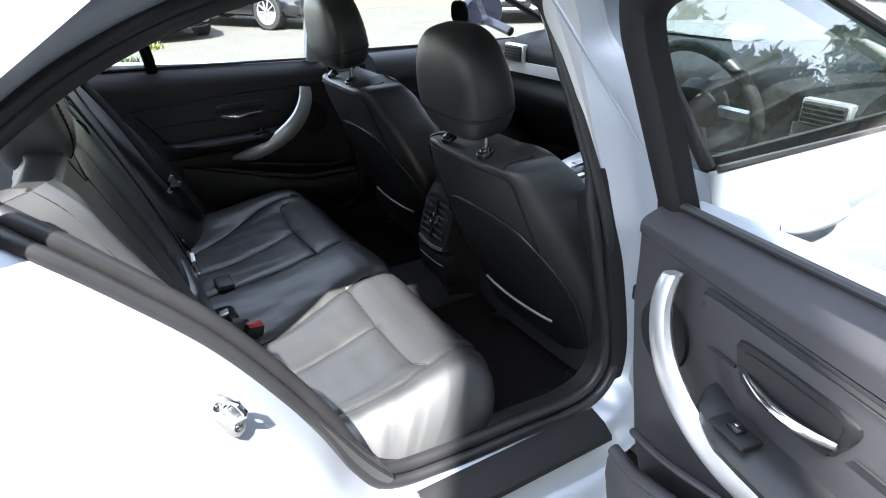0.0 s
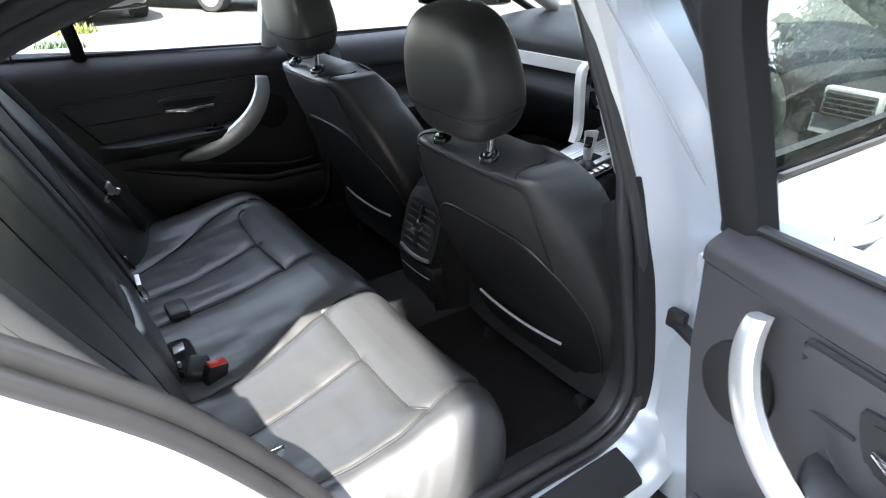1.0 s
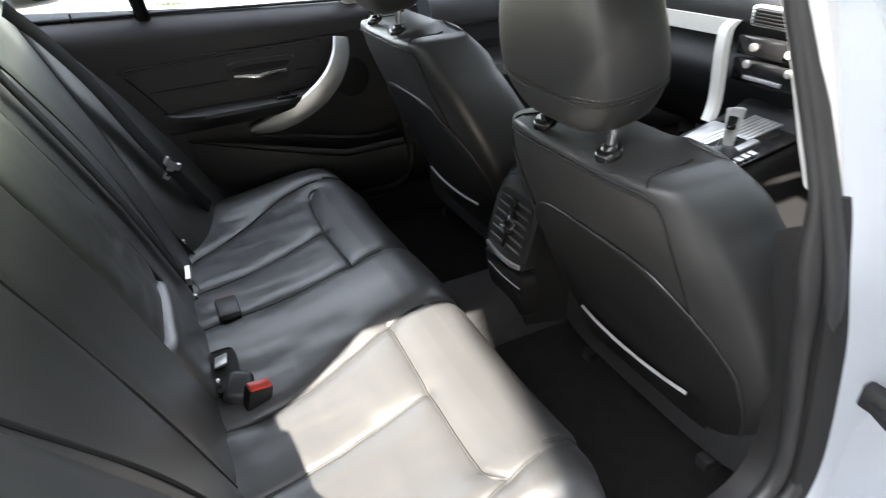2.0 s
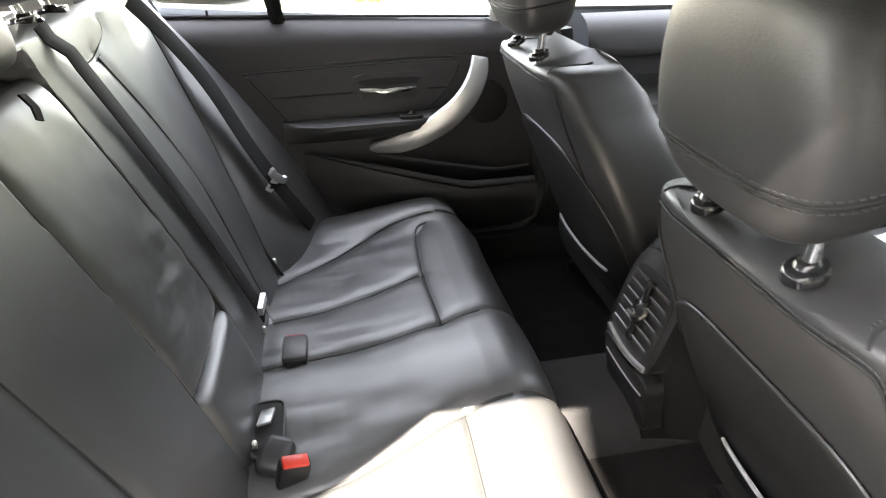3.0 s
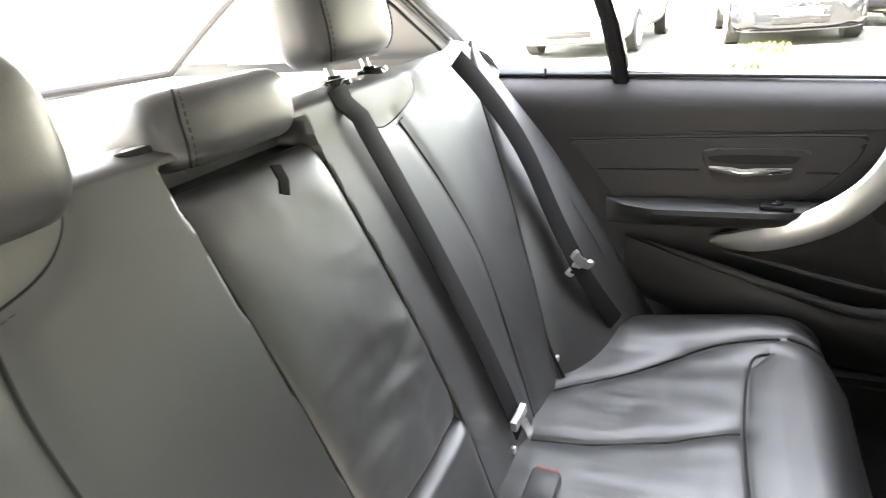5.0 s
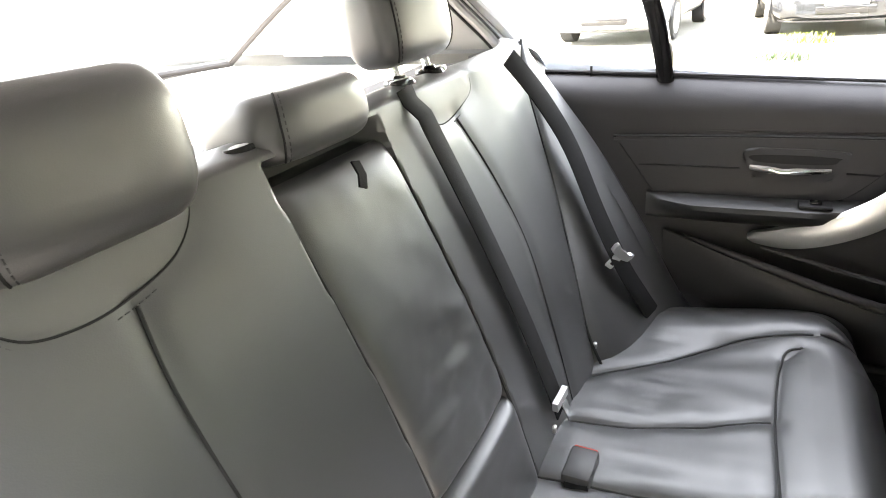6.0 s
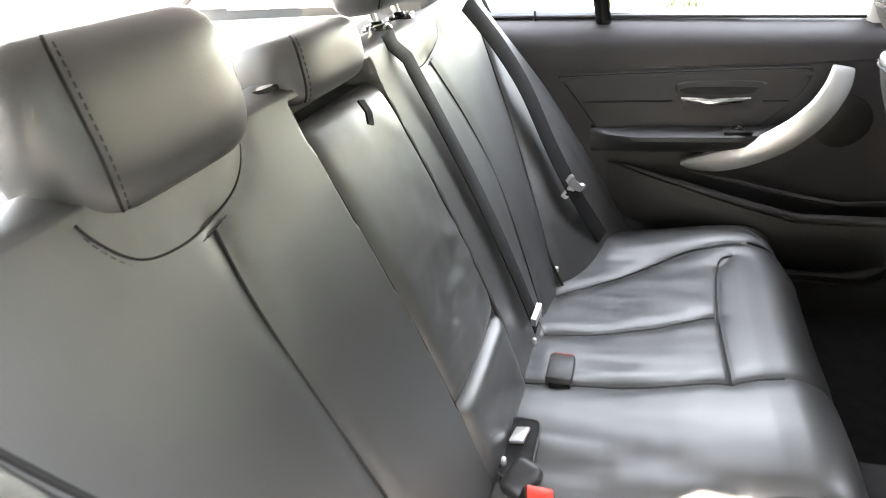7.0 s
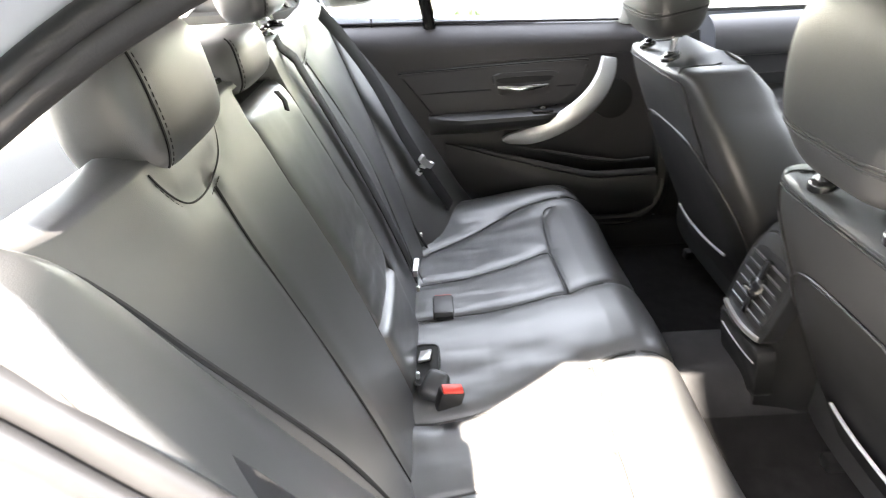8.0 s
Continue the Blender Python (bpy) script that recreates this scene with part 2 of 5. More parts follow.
FAR_EDGE = [(.58, 1.292), (.40, 1.318), (.20, 1.310), (.02, 1.290), (-.17, 1.260), (-.31, 1.225), (-.395, 1.180), (-.372, 1.140), (-.305, 1.062), (-.252, .985), (-.235, .955)]
far_trim = part("pillar_trim", plate([(-.215, .95), (-.228, .985), (-.281, 1.066), (-.345, 1.140), (-.362, 1.172), (-.30, 1.204), (-.16, 1.240), (.02, 1.272), (.20, 1.294), (.58, 1.30), (.58, 1.37), (.1, 1.38), (-.3, 1.33), (-.62, 1.26), (-.70, 1.0), (-.60, .95)], lambda a, b, c: far_side(a, b, c), .020, -.02, .004), PILLAR, car, "pale grey trim round the far window")
# the two thin tubes are dark beads that stand for shaded gaps
for _o, _r, _m, _l in ((0.0, .009, PILLAR, "cloth-covered seal"), (.016, .0035, RUBBER, "thin dark bead for a shaded gap"), (-.016, .0030, RUBBER, "thin dark bead for a shaded gap")):
    _c = smooth_path(FAR_EDGE, 70)
    _q = []
    for i in range(70):
        _t = _c[min(i + 1, 69)] - _c[max(i - 1, 0)]
        _t = _t / np.linalg.norm(_t)
        _q.append(far_side(_c[i][0] + _t[1] * _o, _c[i][1] - _t[0] * _o, .022))
    part("seal", tube(_q, _r, 8, up=(0, 1, 0)), _m, far_trim, _l)
part("gutter_seal", tube([p for p in ring_in(.045, -.03) if p[2] > 1.0 and p[0] < .60], .010, 8, up=(0, 1, 0)), RUBBER, car, "outer rubber strip along the roof gutter")

part("pillar_crease", tube([p for p in ring_in(.084, -.088) if p[0] > .45 and p[2] > .88], .003, 8, up=(0, 1, 0)), SILVER, car, "pressed line along the pillar")
_p = [i for i in range(len(loop)) if loop[i][0] > .56 and loop[i][2] > .42]
_p = sorted(_p, key=lambda i: loop[i][2])
part("pillar_panel", loft([[r[i] for i in _p] for r in (ring_in(.088, -.100), ring_in(.12, -.098), ring_in(.17, -.096))], closed_ring=False), SILVER, car, "silver pillar panel")
# outer skin behind and below the open door: quarter panel and sill
_k = [i for i in range(len(loop)) if (loop[i][2] < .46 and loop[i][0] < .66) or (loop[i][2] < 1.07 and loop[i][0] < .25)]
_k = sorted(_k)
_skin = [[ring_in(.092, -.105)[i] for i in _k]]
for _o, _d, _b, _f in ((.10, -.125, .012, .35), (.13, -.155, .045, .75), (.22, -.175, .13, 1), (.36, -.185, .30, 1)):
    _r = []
    for i in _k:
        a, b = ring_in(_o, _d)[i], ring_in(.092, -.105)[i]
        # low down the skin turns under as the sill, higher up it runs back into the wing
        w = float(interp(b[2], [.40, .62], [0, 1]))
        y = -float(interp(b[2], [.40, .62, .80, .92, 1.0, 1.03], [.86, .875, .87, .84, .77, .73]))
        n = (b[0] - _b, b[1] * (1 - _f) + min(y, b[1]) * _f, b[2])
        _r.append(tuple(p * (1 - w) + q * w for p, q in zip(a, n)))
    _skin.append(_r)
part("quarter_panel", loft(_skin, closed_ring=False), SILVER, car, "silver rear quarter panel and sill")
for s in (-1, 1):
    # rear wing towards the boot, and the C pillar above it
    rows_ = []
    for x in np.linspace(-2.0, -.20, 30):
        rows_.append([(x, s * y, z) for y, z in smooth_path([(.70, 1.04), (.78, 1.01), (.86, .93), (.90, .80), (.905, .62), (.89, .40)], 16)])
    if s > 0:
        part("rear_wing", loft(rows_, closed_ring=False), SILVER, car)
    pil = []
    for t in np.linspace(0, 1, 14):
        xo = (-.33 if s < 0 else -.43) + (-.66 + .33) * t
        low = (xo - .12, s * (.70 + .03 * t), 1.035)
        top = ((-.05 if s < 0 else -.22) - .42 * t, s * (.595 - .01 * t), 1.30 + .03 * math.sin(t * 3) - .02 * t)
        pil.append([tuple(np.array(low) * (1 - q) + np.array(top) * q + np.array((0, s * .025 * math.sin(q * math.pi), 0))) for q in np.linspace(0, 1, 10)])
    pin = [[(x, y - s * .035, z) for x, y, z in r] for r in pil]
    part("c_pillar", loft([a + [(x, y + s * .006, z) for x, y, z in b[::-1]] for a, b in zip(pil, pin)]), SILVER, car, "silver C pillar")
    part("c_pillar_trim", loft(pin, closed_ring=False), PILLAR, car, "pale grey pillar trim")

# roof with its lining
def roof_z(x, y):
    return float(interp(x, [-.62, -.3, .1, .5, .9, 1.2], [1.315, 1.385, 1.42, 1.425, 1.405, 1.365])) - .075 * (abs(y) / .62) ** 2.6


_roof = [[(x, y, roof_z(x, y)) for y in np.linspace(-.63, .63, 25)] for x in np.linspace(-.55, 1.18, 30)]
part("roof", loft(_roof, closed_ring=False), SILVER, car, "silver roof")
part("headliner", loft([[(x, y * .93, z - .045) for x, y, z in r] for r in _roof], closed_ring=False), HEADLINER, car, "grey woven roof lining")
for s in (-1, 1):
    part("roof_rail", tube(smooth_path([(-.50, s * .60, 1.30), (-.2, s * .61, 1.325), (.2, s * .62, 1.335), (.7, s * .62, 1.33), (1.15, s * .60, 1.29), (1.75, s * .66, 1.06)], 40), .032, 10), SILVER, car)
    part("a_pillar_trim", tube(smooth_path([(1.12, s * .575, 1.28), (1.45, s * .60, 1.16), (1.80, s * .66, 1.00)], 14), .03, 10), PILLAR, car)

# windscreen and rear window, each a curved pane with a dark edge
def pane(name, a, b, ya, yb, bow, mat, label):
    g = []
    for q in np.linspace(0, 1, 9):
        row = []
        for w in np.linspace(-1, 1, 13):
            y = w * (ya * (1 - q) + yb * q)
            row.append((a[0] * (1 - q) + b[0] * q - bow * w * w, y, a[1] * (1 - q) + b[1] * q + .02 * math.sin(q * math.pi)))
        g.append(row)
    ob = part(name, loft(g, closed_ring=False), mat, car, label)
    ob.visible_shadow = False
    return g


pane("windscreen", (1.16, 1.36), (2.02, .98), .58, .68, .14, GLASS, "raked windscreen")
_rw = pane("rear_window", (-.53, 1.32), (-1.10, 1.03), .56, .62, -.10, GLASS, "sloping rear window")
for row in (_rw[0], _rw[-1], [r[0] for r in _rw], [r[-1] for r in _rw]):
    part("window_seal", tube(row, .010, 8), RUBBER, car)
part("parcel_shelf", loft([[(x, y, 1.015 + .012 * math.exp(-((x + .26) / .05) ** 2)) for y in np.linspace(-.66, .66, 12)] + [(x, y, .985) for y in np.linspace(.66, -.66, 12)] for x in np.linspace(-1.06, -.24, 12)]), SHELF, car, "grey cloth parcel shelf")
part("boot_lid", loft([[(x, y, 1.03 - .02 * (y / .7) ** 2 - max(0, -x - 1.55) ** 2 * 1.5) for y in np.linspace(-.72, .72, 14)] for x in np.linspace(-1.95, -1.08, 14)], closed_ring=False), SILVER, car, "silver boot lid")
part("bonnet", loft([[(x, y, 1.0 - (x - 1.9) * .13 - .10 * (abs(y) / .78) ** 3) for y in np.linspace(-.80, .80, 17)] for x in np.linspace(1.92, 3.1, 12)], closed_ring=False), SILVER, car, "silver bonnet")

# outer body: rocker, wings, nose, tail and wheels
part("rocker_panel", loft([[(x, y, z) for y, z in ((.72, .20), (.80, .20), (.865, .24), (.875, .34), (.86, .42), (.80, .44), (.78, .36))] for x in np.linspace(-.15, 1.95, 12)]), SILVER, car, "silver rocker panel")
for s in (-1, 1):
    part("front_wing", loft([[(x, s * y, z - .13 * (x - 1.9)) for y, z in smooth_path([(.76, .985), (.82, .96), (.87, .88), (.89, .74), (.885, .50), (.85, .30)], 14)] for x in np.linspace(1.93, 3.0, 12)], closed_ring=False), SILVER, car, "silver front wing")
    for xw in (-.60, 2.30):
        wh = part("wheel", loft([[(xw + r * math.cos(t), s * y, .32 + r * math.sin(t)) for t in np.linspace(0, 2 * math.pi, 36, endpoint=False)] for y, r in ((.66, .29), (.66, .318), (.84, .318), (.852, .30), (.85, .225), (.80, .21))]), RUBBER, car, "black tyre")
        part("rim", loft([[(xw + r * math.cos(t), s * y, .32 + r * math.sin(t)) for t in np.linspace(0, 2 * math.pi, 36, endpoint=False)] for y, r in ((.80, .224), (.848, .224), (.846, .20), (.82, .05))]), ALU, wh, "aluminium rim")
part("rear_wing", loft([[(x, -y, z) for y, z in smooth_path([(.70, 1.03), (.77, 1.0), (.84, .92), (.87, .80), (.875, .62), (.86, .40)], 12)] for x in np.linspace(-1.95, -.33, 20)], closed_ring=False), SILVER, car)
part("nose", loft([[(3.0 + d - .10 * (y / .85) ** 4, y, z) for z, d in ((.84, .06), (.78, .12), (.66, .15), (.50, .16), (.34, .14), (.22, .08))] for y in np.linspace(-.86, .86, 20)], closed_ring=False), SILVER, car, "silver front bumper")
part("tail", loft([[(-1.93 - d + .08 * (y / .85) ** 4, y, z) for z, d in ((.96, .0), (.86, .03), (.70, .06), (.52, .08), (.36, .06), (.26, .0))] for y in np.linspace(-.86, .86, 20)], closed_ring=False), SILVER, car, "silver rear bumper")

# floor pan with its tunnel, carpeted
def floor_z(x, y):
    return .262 + .13 * math.exp(-(abs(y) / .13) ** 6) + .07 * max(0, (abs(y) - .60) / .1) ** 2


part("carpet", loft([[(x, y, floor_z(x, y)) for y in np.linspace(-.69, .69, 70)] + [(x, y, .16) for y in np.linspace(.69, -.69, 6)] for x in np.linspace(-.25, 1.95, 40)]), CARPET, car, "charcoal carpet over floor and tunnel")
for s in (-1, 1):
    part("sill_trim", loft([[(x, s * y, z + .0) for y, z in ((.655, .24), (.665, .345), (.68, .368), (.705, .372), (.715, .36), (.715, .24))] for x in np.linspace(.06, 1.9, 24)]), PLASTIC, car, "scuffed black plastic sill trim")
    part("b_pillar_trim", loft([[(x + dx, s * (y - dy), z) for dx, dy in ((-.035, .0), (-.05, .012), (-.045, .03), (.0, .045), (.06, .045), (.09, .03), (.09, 0))] for x, y, z in smooth_path([(.80, .735, .24), (.80, .735, .36), (.778, .730, .55), (.742, .724, .75), (.712, .712, .88), (.700, .704, .93)], 30)]), PLASTIC, car, "black lower pillar trim")
    part("b_pillar_upper", loft([[(x + dx, s * (y - dy), z) for dx, dy in ((-.006, -.026), (-.012, -.018), (-.013, .012), (-.009, .018), (.05, .016), (.07, .0), (.07, -.02))] for x, y, z in ((.672, .674, .925), (.658, .665, .97), (.628, .644, 1.08), (.594, .618, 1.19), (.573, .603, 1.26))]), PILLAR, car, "pale grey upper pillar trim")
part("sill_tread", loft([[(x, y, z) for y, z in ((-.745, .384), (-.75, .390), (-.79, .380), (-.815, .362), (-.817, .350), (-.75, .36))] for x in smooth_path([(.22,), (.4,), (.66,)], 12)[:, 0]]), PLASTIC, car, "black plastic tread strip")
part("tunnel_mat", loft([[(x, y, floor_z(x, y) + .009) for y in np.linspace(-.118, .118, 14)] + [(x, y, floor_z(x, y) + .002) for y in np.linspace(.121, -.121, 6)] for x in np.linspace(.34, .80, 10)]), TUNNEL_CLOTH, car, "grey carpet panel over the tunnel")
part("floor_mat", loft([[(x, y, floor_z(x, y) + .012) for y in np.linspace(-.60, -.20, 20)] + [(x, y, floor_z(x, y) + .003) for y in np.linspace(-.195, -.605, 6)] for x in np.linspace(.50, .86, 12)]), CARPET, car, "charcoal floor mat")

# ---- rear bench ----
bench = thing("rear_bench_seat", "black leather three-seat rear bench with stitched seams", "car seat")
SEAMS = [
    [(.0, -.205), (.05, -.21), (.12, -.202), (.23, -.165), (.36, -.115), (.45, -.10), (.53, -.10)],
    [(.0, .088), (.09, .092), (.21, .10), (.35, .121), (.44, .142), (.47, .150)],
    [(.345, -.117), (.34, -.33), (.338, -.51), (.37, -.545)],
    [(.352, .121), (.346, .32), (.357, .50), (.40, .545)],
    [(.02, -.374), (.165, -.354), (.338, -.318)],
    [(.02, .248), (.12, .258), (.235, .288), (.34, .328)],
    [(.06, -.555), (.21, -.575), (.30, -.572), (.37, -.55), (.475, -.522), (.53, -.515)],
    [(.01, .39), (.11, .448), (.25, .535), (.36, .572), (.48, .586)],
]


def cushion_z(X, Y, creased=True):
    """Height of the cushion's top, pillowed between its seams and creased where people sit."""
    z = interp(X, [-.05, 0, .08, .16, .25, .345, .40, .46], [.452, .455, .460, .466, .478, .493, .500, .502])
    ya = np.abs(np.where(Y > 0, Y * .95, Y))
    z = z + .010 * np.exp(-((Y - .0) / .10) ** 2) + .018 * np.exp(-((ya - .58) / .06) ** 2) * np.clip(X / .15, 0, 1)
    z = z - .008 * np.exp(-((ya - .33) / .14) ** 2)
    for i, sm in enumerate(SEAMS):
        d = seg_distance(X, Y, sm)
        z = z - (.0050 if i != 0 else .008) * np.exp(-(d / .020) ** 2) - .0035 * np.exp(-(d / .005) ** 2)
    if creased:
        crease = wavy(X * 1.0, Y * 2.6, 9.0, 3.0) * .0020 + wavy(X * 4, Y * 1.3, 7.0, 8.0) * .0014
        crease = crease - .0016 * np.clip(wavy(X * .55, Y * 3.2, 12.0, 15.0), 0, 1) * np.exp(-((X - .13) / .09) ** 2)
        z = z + crease * np.clip((.36 - X) / .06, .15, 1)
    return z


def cushion_rings():
    ys = np.linspace(-.715, .79, 380)
    tx = np.linspace(-.03, .44, 150)
    rings = []
    X, Y = np.meshgrid(tx, ys)
    z = cushion_z(X, Y)
    for i, y in enumerate(ys):
        e = max(0, (-y - .585) / .13) if y < 0 else max(0, (y - .66) / .13)
        e = min(e, 1)
        drop = .155 * e ** 2.2
        cut = .20 * e ** 2.5 + (.03 * max(0, (abs(y) - .50) / .1) if e == 0 else .03)
        ring = []
        sc = (.515 - cut) / .515
        for j, x in enumerate(tx):
            ring.append((x * sc if x > 0 else x, y, z[i, j] - drop))
        xf, zf = tx[-1] * sc, z[i, -1] - drop
        h = zf - .26
        groove = .004 * math.exp(-((y + .10) / .006) ** 2) + .004 * math.exp(-((y + .517) / .006) ** 2) + .004 * math.exp(-((y - .586) / .006) ** 2)
        for a in np.linspace(.12, 1, 14):
            an = a * math.pi / 2
            ring.append((xf + (.078 - groove) * math.sin(an), y, zf - .075 * (1 - math.cos(an)) - groove * math.cos(an)))
        zl = zf - .075
        for q in np.linspace(.2, 1, 6):
            ring.append((xf + .078 - .07 * q ** 2, y, zl + (.265 - zl) * q))
        ring += [(.2, y, .262), (-.03, y, .262)]
        rings.append(ring)
    return rings


part("seat_cushion", loft(cushion_rings()), LEATHER, bench, "black leather cushion, creased where people sit", angle=75)
for sm in SEAMS:
    pts = smooth_path(sm, 50)
    pts = pts[(pts[:, 0] < .437)]
    zz = cushion_z(pts[None, :, 0], pts[None, :, 1])[0]
    sc = [1 - ((.03 * max(0, (abs(y) - .50) / .1) if abs(y) < .585 else .03) / .515) for x, y in pts]
    part("seam", tube([(x * k, y, z + .0006) for (x, y), z, k in zip(pts, zz, sc)], .0024, 6), SEAM, bench, "dark sewn seam")

# the seams go on over the rounded front edge of the cushion
for y in (-.517, -.10, .586):
    xf = .44 * (1 - .03 * max(0, (abs(y) - .50) / .1) / .515)
    zf = float(cushion_z(np.array([[.44]]), np.array([[y]]))[0, 0])
    front = [(xf + .0752 * math.sin(an), y, zf - .0755 * (1 - math.cos(an)) - .002 * math.cos(an)) for an in np.linspace(.02, math.pi / 2, 14)]
    front += [(xf + .0752 - .07 * q ** 2, y, zf - .0755 + (.265 - zf + .075) * q) for q in np.linspace(.1, .8, 6)]
    part("seam", tube(front, .0024, 6, up=(0, 1, 0)), SEAM, bench, "dark sewn seam")


# backrest: its face leans back; a is the height along it
def back_x(z):
    return -.35 * (z - .48)


def backrest_x(y, z):
    """The face of the backrest, without its creases."""
    return back_x(z) + .012 * math.sin(max(0, min(1, (z - .45) / .55)) * math.pi) + .010 * math.exp(-((abs(y + .03) - .45) / .09) ** 2)


BACK_SEAMS = [
    [(-.333, .44), (-.345, .60), (-.36, .78), (-.362, .90), (-.352, .975)],
    [(-.148, .44), (-.148, .59), (-.163, .99), (-.165, 1.03)],
    [(.090, .44), (.093, .59), (.062, 1.00), (.06, 1.03)],
    [(.300, .44), (.315, .60), (.325, .75), (.305, .88), (.27, .985)],
    [(-.47, 1.07), (-.465, 1.03), (-.44, .995), (-.40, .983), (-.355, .983), (-.30, .995), (-.268, 1.02), (-.258, 1.05)],
    [(.145, 1.06), (.16, 1.02), (.20, .992), (.24, .988), (.30, 1.0), (.345, 1.02), (.355, 1.06)],
    [(-.163, .99), (-.10, 1.0), (.0, 1.005), (.062, 1.0)],
    [(-.148, .600), (-.03, .603), (.093, .592)],
]


def backrest():
    ys = np.linspace(-.665, .665, 380)
    zs = np.linspace(.40, 1.045, 180)
    Z, Y = np.meshgrid(zs, ys)
    yc = Y + .03
    out = .012 * np.sin(np.clip((Z - .45) / .55, 0, 1) * math.pi) + .010 * np.exp(-((np.abs(yc) - .45) / .09) ** 2)
    ya, yb = interp(Z, [.44, .59, 1.0, 1.1], [-.148, -.148, -.163, -.168]), interp(Z, [.44, .59, 1.0, 1.1], [.090, .093, .062, .058])
    gap = np.clip(np.minimum(Y - ya + .001, yb - Y + .001) / .005, 0, 1) * np.clip((1.036 - Z) / .006, 0, 1)
    out = out - (.030 + .035 * np.clip((Z - .994) / .008, 0, 1)) * gap
    for k in (0, 3, 4, 5):
        d = seg_distance(Y, Z, BACK_SEAMS[k])
        out = out - (.004 if k < 4 else .0022) * np.exp(-(d / .016) ** 2)
    crease = wavy(Y * 1.2, Z * 1.2, 6.0, 5.0) * .0022
    out = out + crease
    rings = []
    for i, y in enumerate(ys):
        e = max(0, (abs(y) - .60) / .065)
        ring = []
        for j, z in enumerate(zs):
            side = max(0, (abs(y) - float(interp(z, [.43, .52, .664, .797, .902, .987, 1.05], [.425, .437, .48, .53, .568, .597, .64]))) / .06)
            ring.append((back_x(z) + out[i, j] - .035 * min(side, 1.3) ** 1.5, y, z + .012 * e))
        x0, z0 = ring[-1][0], ring[-1][2]
        for a in np.linspace(.15, 1, 9):
            an = a * math.pi * .55
            ring.append((x0 - .045 * math.sin(an) * 1.1, y, z0 + .016 * math.sin(an * 1.1) - .012 * (1 - math.cos(an))))
        ring += [(-.30, y, .98), (-.18, y, .40)]
        rings.append(ring)
    return rings


part("backrest", loft(backrest()), LEATHER, bench, "black leather backrest with stitched panels", angle=75)


def pad(za, zb, proud, seed, creases):
    """A padded panel of the armrest that fills the opening in the backrest from za to zb."""
    rings = []
    qs = np.linspace(-1, 1, 60)
    zs = np.linspace(za, zb, 80)
    for z in zs:
        a = float(interp(z, [.44, .59, 1.0], [-.151, -.151, -.166]))
        b = float(interp(z, [.44, .59, 1.0], [.093, .096, .065]))
        t = (z - za) / (zb - za) * 2 - 1
        ring = []
        for q in qs:
            edge = (1 - abs(q) ** 10) * (1 - abs(t) ** 16)
            w = .012 * math.sin(max(0, min(1, (z - .45) / .55)) * math.pi) - .020 + (.020 + proud) * edge ** .5
            low = max(.25, min(1, (.86 - z) / .12))
            w += creases * edge * (noise.noise((q * 1.1, z * 6, seed)) * .0022 + low * noise.noise((q * 1.6 + z * 4, z * 30, seed + 4)) * .0016 + low * noise.noise((q * 4, z * 55, seed + 9)) * .0006)
            ring.append((back_x(z) + w, (a + b) / 2 + q * (b - a) / 2, z))
        ring += [(back_x(z) - .025, b, z), (back_x(z) - .025, a, z)]
        rings.append(ring)
    return loft(rings)


for k in (0, 3, 4, 5):
    pts = [(y, z) for y, z in smooth_path(BACK_SEAMS[k], 50) if z < 1.04]
    part("seam", tube([(backrest_x(y, z) - (.0036 if k < 4 else .0020), y, z) for y, z in pts], .0020 if k < 4 else .0011, 6, up=(1, 0, 0)), SHADOW, bench, "dark sewn seam")
part("armrest", pad(.600, 1.002, .006, 2.0, 2.6), LEATHER, bench, "folded-up centre armrest, creased black leather", angle=60)
part("lower_panel", pad(.45, .597, .012, 7.0, .4), LEATHER, bench, "leather panel below the armrest", angle=60)
# near-black tubes paint the shade into the gaps beside the armrest
for k in (1, 2):
    part("seam", tube([(back_x(z) + .012 * math.sin(max(0, min(1, (z - .45) / .55)) * math.pi) - .004, y, z) for y, z in smooth_path(BACK_SEAMS[k], 40) if z < 1.0], .0026, 6, up=(1, 0, 0)), SHADOW, bench, "near-black strip for the shade in the gap beside the armrest")
for k in (4, 5):
    part("stitching", dashes([(backrest_x(y, z) + .0004, y, z - .008) for y, z in smooth_path(BACK_SEAMS[k], 40) if z < 1.035], .0007), STITCH, bench, "pale stitching")


# side bolsters between the backrest and the doors
BOLSTER_IN = [(.045, .425, .43), (.0, .437, .52), (-.064, .480, .664), (-.111, .530, .797), (-.148, .568, .902), (-.178, .597, .987), (-.194, .624, 1.035), (-.206, .655, 1.062)]
BOLSTER_OUT = [(.185, .735, .43), (.135, .735, .50), (.060, .735, .63), (-.045, .724, .79), (-.104, .712, .88), (-.156, .704, .968), (-.188, .696, 1.03), (-.222, .688, 1.066)]

BOLSTER_FAR = [(.185, .742, .43), (.135, .742, .50), (.060, .742, .63), (-.050, .742, .80), (-.155, .735, .935), (-.235, .712, 1.04)]


